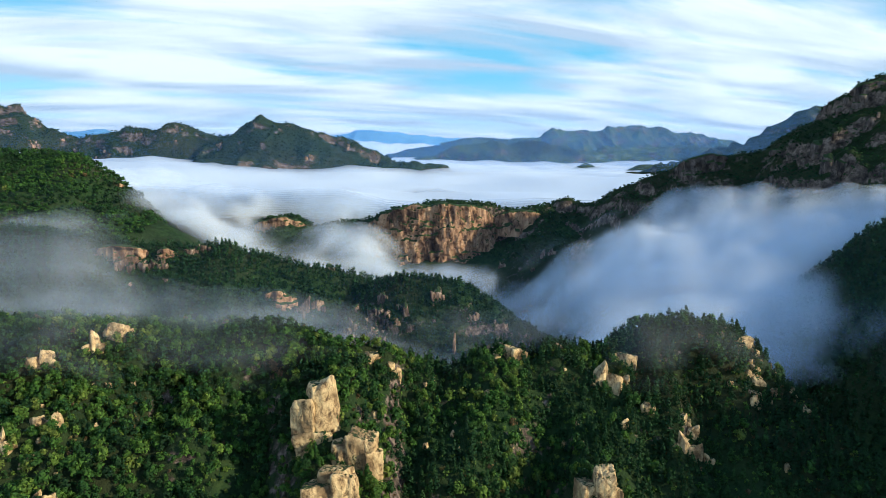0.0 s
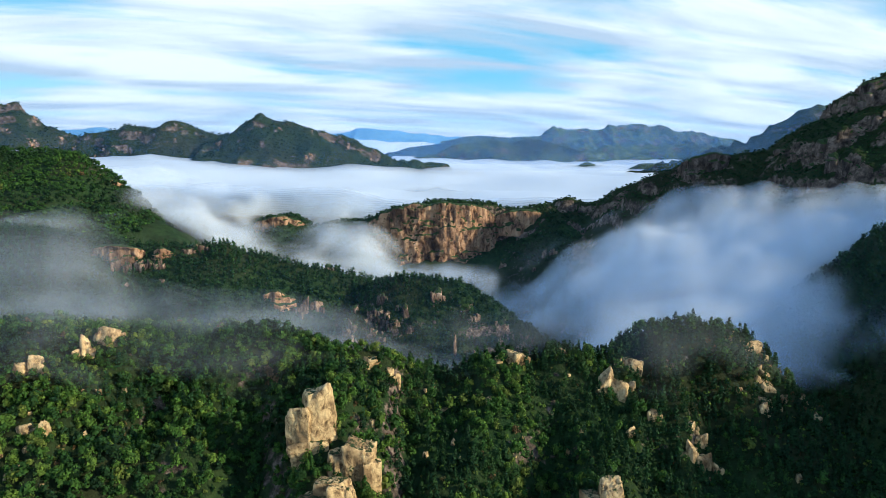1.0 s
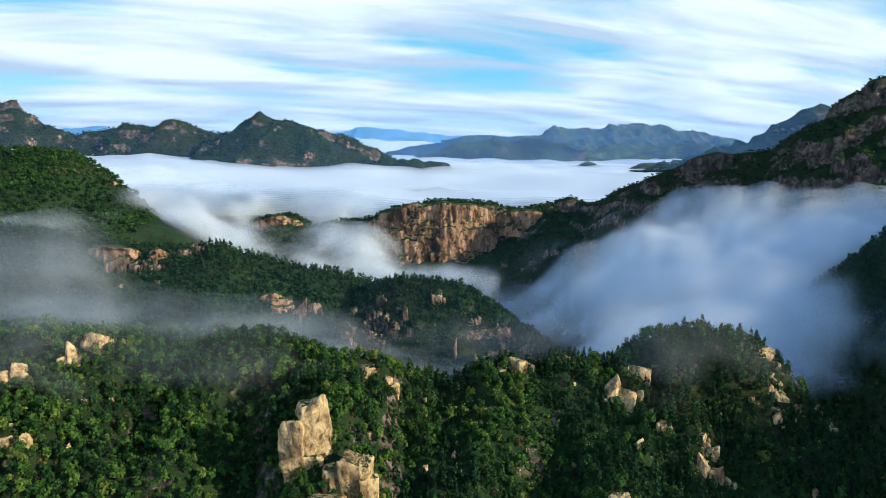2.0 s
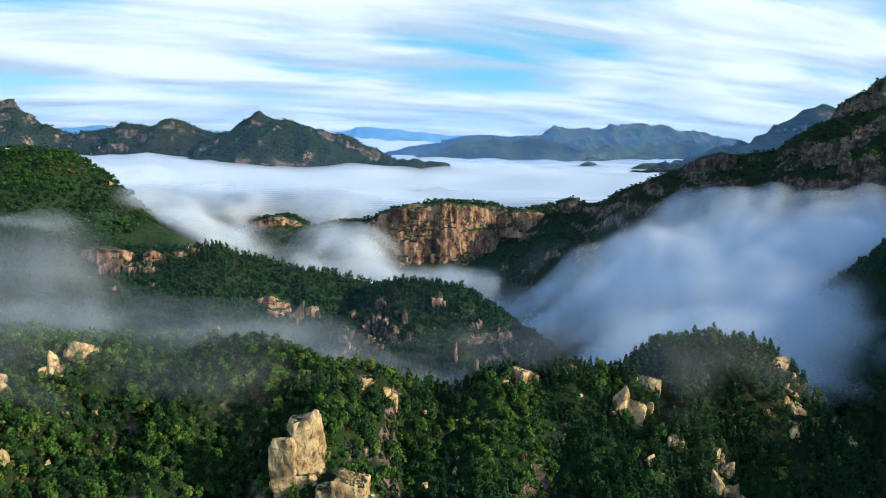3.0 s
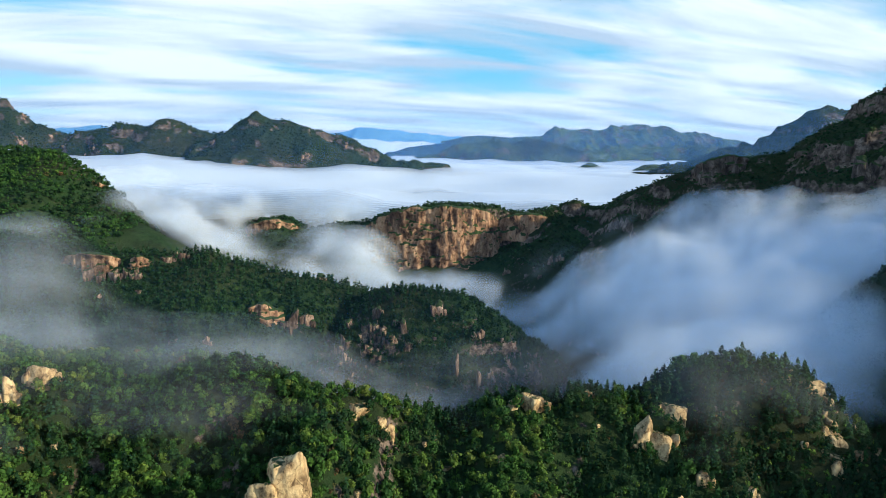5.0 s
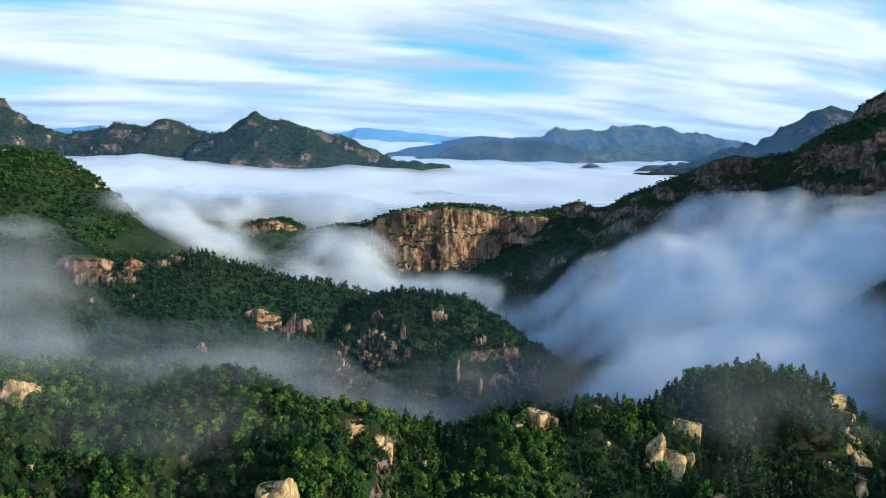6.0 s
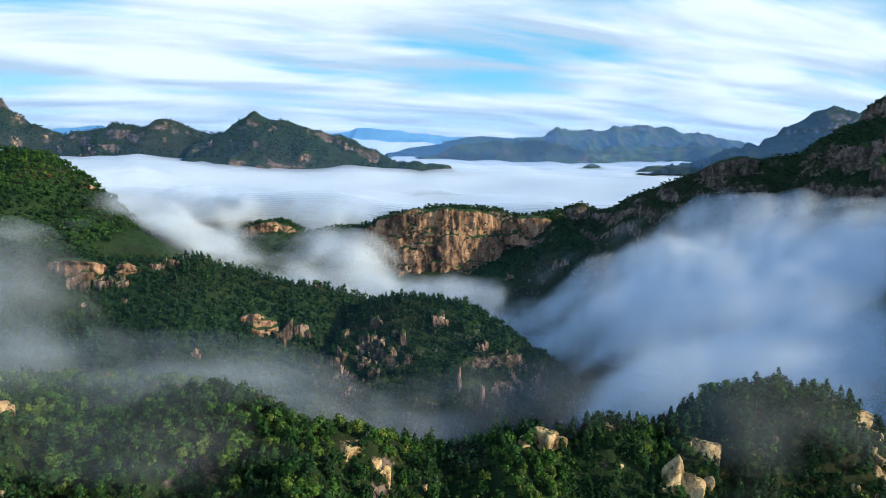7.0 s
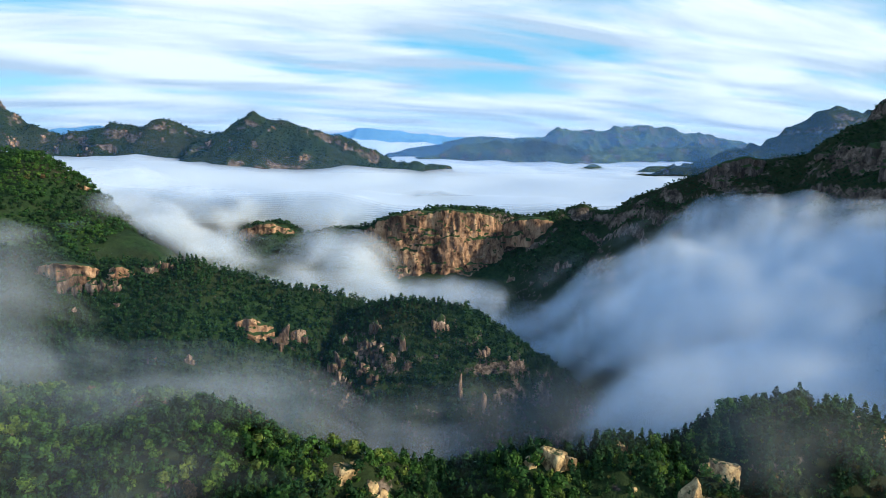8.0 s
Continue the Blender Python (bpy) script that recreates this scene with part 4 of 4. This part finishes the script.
def build_near_trees():
    """The nearest three hundred stand as trees of their own; the rest of the near slope is joined."""
    def open_ground(X, Y, Z):
        return (Z > -150) & (Y < 400) & ((Y < 352) | (X < -20)) & (np.abs(X) < 45 + 0.66 * Y) & (vnoise(X / 9, Y / 9, 61) + 0.5 * vnoise(X / 3, Y / 3, 62) > 0.28)
    X, Y, Z = scatter((-290, 215, 176, 400), 3.0, 601, h_fore, open_ground)
    S = tree_sizes(X, Y, tree_rng, 2.2, 7.8)
    patch = vnoise(X / 30, Y / 30, 63)
    T = np.clip(0.30 + 0.75 * (patch - 0.3) + tree_rng.normal(0, 0.24, len(X)), 0, 0.9)
    T[tree_rng.random(len(X)) < 0.012] = 1.0
    pine = vnoise(X / 26, Y / 26, 64) + tree_rng.normal(0, 0.2, len(X)) + 0.003 * (X + 20) > 0.46
    own = (X > -62) & (X < 64) & (Y > 188) & (Y < 226)
    idx = np.where(own)[0][:300]
    single = np.zeros(len(X), bool)
    single[idx] = True
    kit = []
    for k in range(6):
        kind = "pine" if k % 2 else "broad"
        root = new("tree")
        tv, tf = trunk_arrays()
        tr = new("trunk", mesh_of("trunk", tv, tf, M_BARK, True))
        cv, cf = crown_arrays(551 + k, kind, 300, 0.058, 2)
        cr = new("crown", mesh_of("crown", cv, cf, M_LEAF_OWN))
        tr.parent = cr.parent = root
        tagged(root, "slender dark green pine on the near slope" if k % 2 else "leafy green tree on the near slope", "tree", "trees on the near slope")
        kit.append(root)
    used = set()
    for i in idx:
        k = int(tree_rng.integers(0, 3)) * 2 + int(pine[i])
        w = S[i] * (0.95 if pine[i] else 0.9)
        m = Matrix.Translation((X[i], Y[i], Z[i] + EYE - 0.25)) @ Matrix.Rotation(tree_rng.uniform(0, 6.28), 4, "Z")
        if k not in used:
            used.add(k)
            kit[k].matrix_basis = m
            kit[k].scale = (w, w, S[i])
        else:
            c = copy_thing(kit[k], m)
            c.scale = (w, w, S[i])
    rest = ~single
    for sel, protos, wide, mat, name, label in ((rest & ~pine, P_BROAD, 0.92, M_LEAF, "broadleaf_wood", "dense green broadleaf brush on the near slope"),
                                                (rest & pine, P_PINE, 1.05, M_PINE, "pine_wood", "dark green pines on the near slope")):
        wood(name, label, X[sel], Y[sel], Z[sel], S[sel], T[sel], protos, wide, mat, 611)
    X, Y, Z = scatter((-250, 215, 176, 352), 4.6, 621, h_fore, lambda X, Y, Z: (Z > -150) & (np.abs(X) < 45 + 0.66 * Y))
    S = 1.2 + 1.6 * tree_rng.random(len(X))
    T = np.clip(0.55 + 0.5 * vnoise(X / 14, Y / 14, 66) * tree_rng.normal(0.8, 0.35, len(X)), 0, 1)
    wood("undergrowth", "low green and brownish undergrowth on the near slope", X, Y, Z, S, T, P_SHRUB, 0.9, M_LEAF, 622)


def far_wood(name, label, bounds, gap, seed, ground, cond, low, high, protos, wide, material, tone=0.2):
    X, Y, Z = scatter(bounds, gap, seed, ground, cond)
    S = tree_sizes(X, Y, tree_rng, low, high)
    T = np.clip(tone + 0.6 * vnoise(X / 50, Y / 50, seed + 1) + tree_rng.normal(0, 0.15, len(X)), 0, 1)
    wood(name, label, X, Y, Z, S, T, protos, wide, material, seed + 2)


build_near_trees()
far_wood("pine_wood", "dense dark pines on the long wooded spur", (-560, -20, 345, 672), 4.7, 631, h_spur, lambda X, Y, Z: (Z > -235) & (Z > h_fore(X, Y) - 1) & (np.abs(X) < 40 + 0.80 * Y), 4.5, 9, P_PINE_MID, 1.1, M_PINE)
far_wood("pine_wood", "dark pines on the rocky knoll", (-150, 175, 430, 655), 4.2, 641, h_mid, lambda X, Y, Z: (Z > -240) & (Z > h_spur(X, Y) - 2), 4, 8, P_PINE_MID, 1.1, M_PINE)
far_wood("broadleaf_wood", "green trees on the broad hill above the mist", (-820, -380, 560, 960), 5.6, 651, h_hill, lambda X, Y, Z: (Z > -170) & (np.abs(X) < 60 + 0.80 * Y) & (Z > h_spur(X, Y) - 2), 3.5, 10, P_BROAD_MID, 1.1, M_LEAF, 0.02)
far_wood("broadleaf_wood", "green trees round the orange cliff", (-340, 240, 950, 1110), 6, 661, h_cliff, lambda X, Y, Z: (Z > -185), 4, 8, P_TUFT, 1.0, M_PINE)
far_wood("brush", "dark brush on the shaded mountainside", (180, 720, 640, 1100), 5.1, 671, h_right, lambda X, Y, Z: (Z > -110) & (X < 60 + 0.74 * Y) & (h_right(X, Y - 3) > Z - 4.5), 2.2, 5.2, P_TUFT, 1.0, M_PINE)
far_wood("brush", "dark trees on the shaded side slope", (205, 440, 300, 545), 4.4, 681, h_edge, lambda X, Y, Z: (Z > -235) & (Z > h_fore(X, Y) - 2) & (X < 40 + 0.72 * Y), 4, 8, P_PINE_MID, 1.1, M_PINE)
# negative tone puts cloud shade into the colour of this ridge's brush
far_wood("brush", "brush toned darker for shade on the rocky mountain ridge", (-1400, 120, 1640, 1815), 8.8, 691, h_left_range, lambda X, Y, Z: (Z > -70) & (vnoise(X / 40, Y / 40, 9) > 0.25), 3, 7, P_TUFT, 1.1, M_PINE, -0.3)


far_wood("brush", "low green brush on the slope below", (-200, 200, 0, 176), 7.5, 701, h_fore, lambda X, Y, Z: Z > -225, 2.5, 6, P_TUFT, 1.1, M_LEAF)


# ================= mist: thin sheets one above the other =================
def blend_points(X, Y, pts, s):
    num, top, cov = 0.0, 0.0, 0.0
    for x, y, z, c in pts:
        w = 1.0 / ((X - x) ** 2 + (Y - y) ** 2 + s * s) ** 2
        num, top, cov = num + w, top + w * z, cov + w * c
    return top / num, cov / num


def mist_blanket(name, label, bounds, step, pts, layers, spacing, strength, size, seed, reach=60.0, clear=16.0, swell=8.0, holes=0.5, edge=0.15):
    """Mist whose upper side follows pts (x, y, height, cover), each sheet with a density of its own."""
    x0, x1, y0, y1 = bounds
    xs, ys = np.arange(x0, x1 + step, step), np.arange(y0, y1 + step, step)
    X, Y = np.meshgrid(xs, ys)
    H = height(X, Y)
    T, C = blend_points(X, Y, pts, reach)
    T = T + swell * (1.7 * np.abs(fbm(X, Y, size * 0.9, 3, seed + 50)) + 0.8 * np.abs(fbm(X, Y, size * 0.35, 3, seed + 52)) - 0.5 + 0.5 * fbm(X, Y, size * 2, 2, seed + 51))
    U, W = (X - x0) / (x1 - x0), (Y - y0) / (y1 - y0)
    rim = sstep(0, edge, U) * sstep(1, 1 - edge, U) * sstep(0, edge, W) * sstep(1, 1 - edge, W)
    F = grid_faces(len(xs), len(ys))
    allv, allf, alld, base = [], [], [], 0
    for k in range(layers):
        q = (k + 0.5) / layers
        wx = X + 0.5 * size * fbm(X, Y, size, 3, seed + 80) + 0.4 * Y
        n = fbm(wx + 2.5 * k, Y * 1.3 - 2 * k, size, 5, seed, 0.58)
        Z = T - k * spacing + 0.9 * spacing * fbm(X + 31 * k, Y - 17 * k, max(55, 5 * step), 2, seed + 7)
        cover = C + holes * n - 1.3 * (1 - rim)
        puff = sstep(0.34 - 0.22 * q, 0.80 - 0.28 * q, cover)
        d = strength * (0.42 + 0.58 * q) * puff * sstep(-1.0, clear, Z - H)
        d = 1 - np.exp(-d)
        keep = (d.ravel() > 0.003)
        G = F[keep[F].any(1)]
        if not len(G):
            continue
        V = np.stack([X.ravel(), Y.ravel(), Z.ravel() + EYE], 1)
        V, G, used = compact(V, G)
        allv.append(V)
        allf.append(G + base)
        alld.append(d.ravel()[used])
        base += len(V)
    me = mesh_of(name, np.concatenate(allv), np.concatenate(allf), M_MIST, True)
    at = me.attributes.new("thick", "FLOAT", "POINT")
    at.data.foreach_set("value", np.concatenate(alld).astype(np.float32))
    return tagged(new(name, me), label, "mist", kind="stuff")


SEA = [(-800, 1650, -35, 1), (-300, 1650, -42, 1), (10, 1750, -54, 1), (0, 1300, -114, 1), (200, 1300, -104, 1), (0, 1430, -122, 0.6), (-250, 1300, -78, 1), (800, 1500, -85, 1),
       (500, 2200, -100, 1), (900, 3000, -112, 1), (750, 3300, -112, 1), (820, 2600, -100, 1), (200, 3800, -86, 1), (1300, 3700, -88, 1), (-500, 2500, -70, 1), (-1200, 1500, -20, 1)]
VALLEY = [(-443, 1024, -75, 0.9), (-300, 700, -98, 0.5), (-345, 715, -90, 0.15), (-180, 850, -136, 0.4), (-290, 1030, -120, 0.42), (-225, 1025, -124, 0.45),
          (-145, 1045, -126, 0.35), (-195, 1040, -124, 0.45), (-20, 1012, -180, 0.35), (50, 1015, -184, 0.2), (-200, 1180, -100, 0.95), (-370, 1150, -80, 1), (-68, 900, -168, 0.62), (38, 870, -172, 0.6), (-150, 870, -158, 0.5),
          (-200, 830, -142, 0.45), (100, 840, -180, 0.4), (180, 870, -188, -0.2), (260, 900, -180, -0.7), (200, 1000, -150, -0.6), (-650, 1250, -45, 1), (0, 1250, -114, 1), (-480, 800, -74, -0.2), (-440, 900, -60, 0.85), (-395, 820, -80, 0.45), (-60, 1130, -114, 0.5), (100, 1200, -110, 0.9),
          (100, 960, -170, -0.2), (-20, 960, -178, 0.3)]
SIDE = [(162, 830, -112, 0.2), (112, 705, -140, 0.25), (64, 600, -152, 0.1), (130, 900, -130, -0.6), (40, 900, -150, -0.9), (0, 780, -160, -0.9), (20, 690, -160, -0.7), (180, 930, -110, -0.4), (225, 820, -85, 0.65), (353, 850, -63, 1.15), (440, 800, -54, 1.25), (430, 880, -58, 1.1), (530, 780, -50, 1.2), (390, 600, -64, 1.1), (205, 525, -94, 0.95), (257, 467, -88, 1.0),
        (174, 395, -100, 0.75), (82, 545, -134, 0.1), (60, 440, -130, -0.45), (110, 420, -112, 0.35), (196, 345, -100, 0.2), (130, 350, -84, 0.5), (112, 322, -80, 0.42), (145, 325, -82, 0.36), (300, 650, -80, 1), (165, 680, -118, 0.5),
        (500, 650, -52, 1.1), (40, 600, -150, -0.4), (210, 290, -120, -0.7), (130, 500, -112, 0.9), (225, 680, -92, 1.0), (60, 285, -95, -0.6), (95, 265, -95, -0.5), (40, 335, -120, -0.6), (150, 262, -90, -0.5),
        (235, 335, -115, -0.9), (185, 250, -110, -0.9), (245, 385, -104, -0.1), (300, 410, -100, 0.0), (320, 340, -110, -0.9), (60, 720, -160, 0.1)]
FRONT = [(-118, 345, -76, 0.72), (-209, 372, -80, 0.2), (-33, 392, -119, 0.5), (-10, 365, -122, 0.5), (38, 375, -118, -0.2), (-160, 395, -90, -0.4), (-90, 350, -78, 0.74), (-62, 340, -86, 0.66),
         (-120, 460, -130, -0.9), (0, 450, -150, -0.8), (-60, 300, -78, 0.4), (-110, 310, -74, 0.6), (-180, 310, -70, 0.4), (-200, 330, -70, 0.4), (-130, 328, -72, 0.7), (-165, 345, -76, 0.4), (-270, 330, -66, 0.3),
         (-100, 265, -74, 0.1), (-170, 260, -72, 0.1), (-60, 520, -150, -0.8), (10, 265, -90, -0.4), (60, 300, -80, -0.4), (60, 335, -108, -0.4), (-80, 415, -130, -0.6), (-200, 460, -125, -0.8), (-220, 530, -120, -0.7),
         (-140, 540, -140, -0.9), (60, 440, -140, -0.8), (-20, 325, -108, 0.4), (-48, 420, -130, 0.2)]
VEIL = [(-100, 285, -68, 0.6), (-140, 285, -68, 0.6), (-180, 290, -68, 0.5), (-60, 290, -74, 0.5), (-100, 310, -74, 0.6), (-150, 320, -74, 0.6), (-90, 255, -70, 0.4), (-140, 255, -68, 0.4), (-60, 255, -78, 0.2), (-110, 225, -80, -0.2),
        (-20, 270, -92, 0.0), (60, 270, -90, -0.2), (30, 310, -82, 0.6), (105, 300, -66, 0.85), (135, 308, -66, 0.9), (158, 300, -82, 0.6), (190, 290, -110, -0.6), (120, 250, -90, -0.3)]
LEFT_BANK = [(-250, 420, -62, 0.75), (-290, 470, -54, 0.85), (-320, 520, -52, 0.8), (-220, 400, -72, 0.5), (-190, 440, -100, -0.3), (-230, 540, -100, -0.4), (-380, 480, -50, 0.8), (-260, 500, -70, 0.4)]
mist_blanket("sea_of_mist", "broad white sea of mist filling the far valley", (-1500, 1700, 1080, 4750), 48, SEA, 14, 3.6, 1.3, 300, 201, reach=260, clear=36, swell=15, holes=0.3, edge=0.04)
mist_blanket("mist_bank", "white mist pouring over the wooded valley", (-640, 330, 660, 1330), 10, VALLEY, 22, 2.1, 0.15, 130, 211, reach=45, clear=22, swell=10, holes=1.0, edge=0.06)
mist_blanket("mist_bank", "dense bluish mist bank filling the side valley", (-40, 660, 260, 970), 8, SIDE, 32, 2.0, 0.16, 130, 221, reach=40, clear=18, swell=14, holes=0.9, edge=0.06)
mist_blanket("mist_wisp", "thin mist wisps drifting behind the near slope", (-300, 100, 240, 560), 5.0, FRONT, 24, 0.9, 0.015, 58, 231, reach=24, clear=10, swell=7, holes=0.95, edge=0.1)
mist_blanket("mist_veil", "thin mist veil over the brush of the near hills", (-240, 205, 215, 350), 4.5, VEIL, 18, 1.1, 0.009, 46, 241, reach=24, clear=9, swell=6, holes=0.9, edge=0.12)
mist_blanket("mist_bank", "soft grey mist in front of the wooded spur", (-440, -170, 370, 600), 6.0, LEFT_BANK, 26, 2.2, 0.015, 75, 251, reach=30, clear=14, swell=9, holes=0.9, edge=0.12)


# an upright sheet tinted blue stands in for the haze of distance
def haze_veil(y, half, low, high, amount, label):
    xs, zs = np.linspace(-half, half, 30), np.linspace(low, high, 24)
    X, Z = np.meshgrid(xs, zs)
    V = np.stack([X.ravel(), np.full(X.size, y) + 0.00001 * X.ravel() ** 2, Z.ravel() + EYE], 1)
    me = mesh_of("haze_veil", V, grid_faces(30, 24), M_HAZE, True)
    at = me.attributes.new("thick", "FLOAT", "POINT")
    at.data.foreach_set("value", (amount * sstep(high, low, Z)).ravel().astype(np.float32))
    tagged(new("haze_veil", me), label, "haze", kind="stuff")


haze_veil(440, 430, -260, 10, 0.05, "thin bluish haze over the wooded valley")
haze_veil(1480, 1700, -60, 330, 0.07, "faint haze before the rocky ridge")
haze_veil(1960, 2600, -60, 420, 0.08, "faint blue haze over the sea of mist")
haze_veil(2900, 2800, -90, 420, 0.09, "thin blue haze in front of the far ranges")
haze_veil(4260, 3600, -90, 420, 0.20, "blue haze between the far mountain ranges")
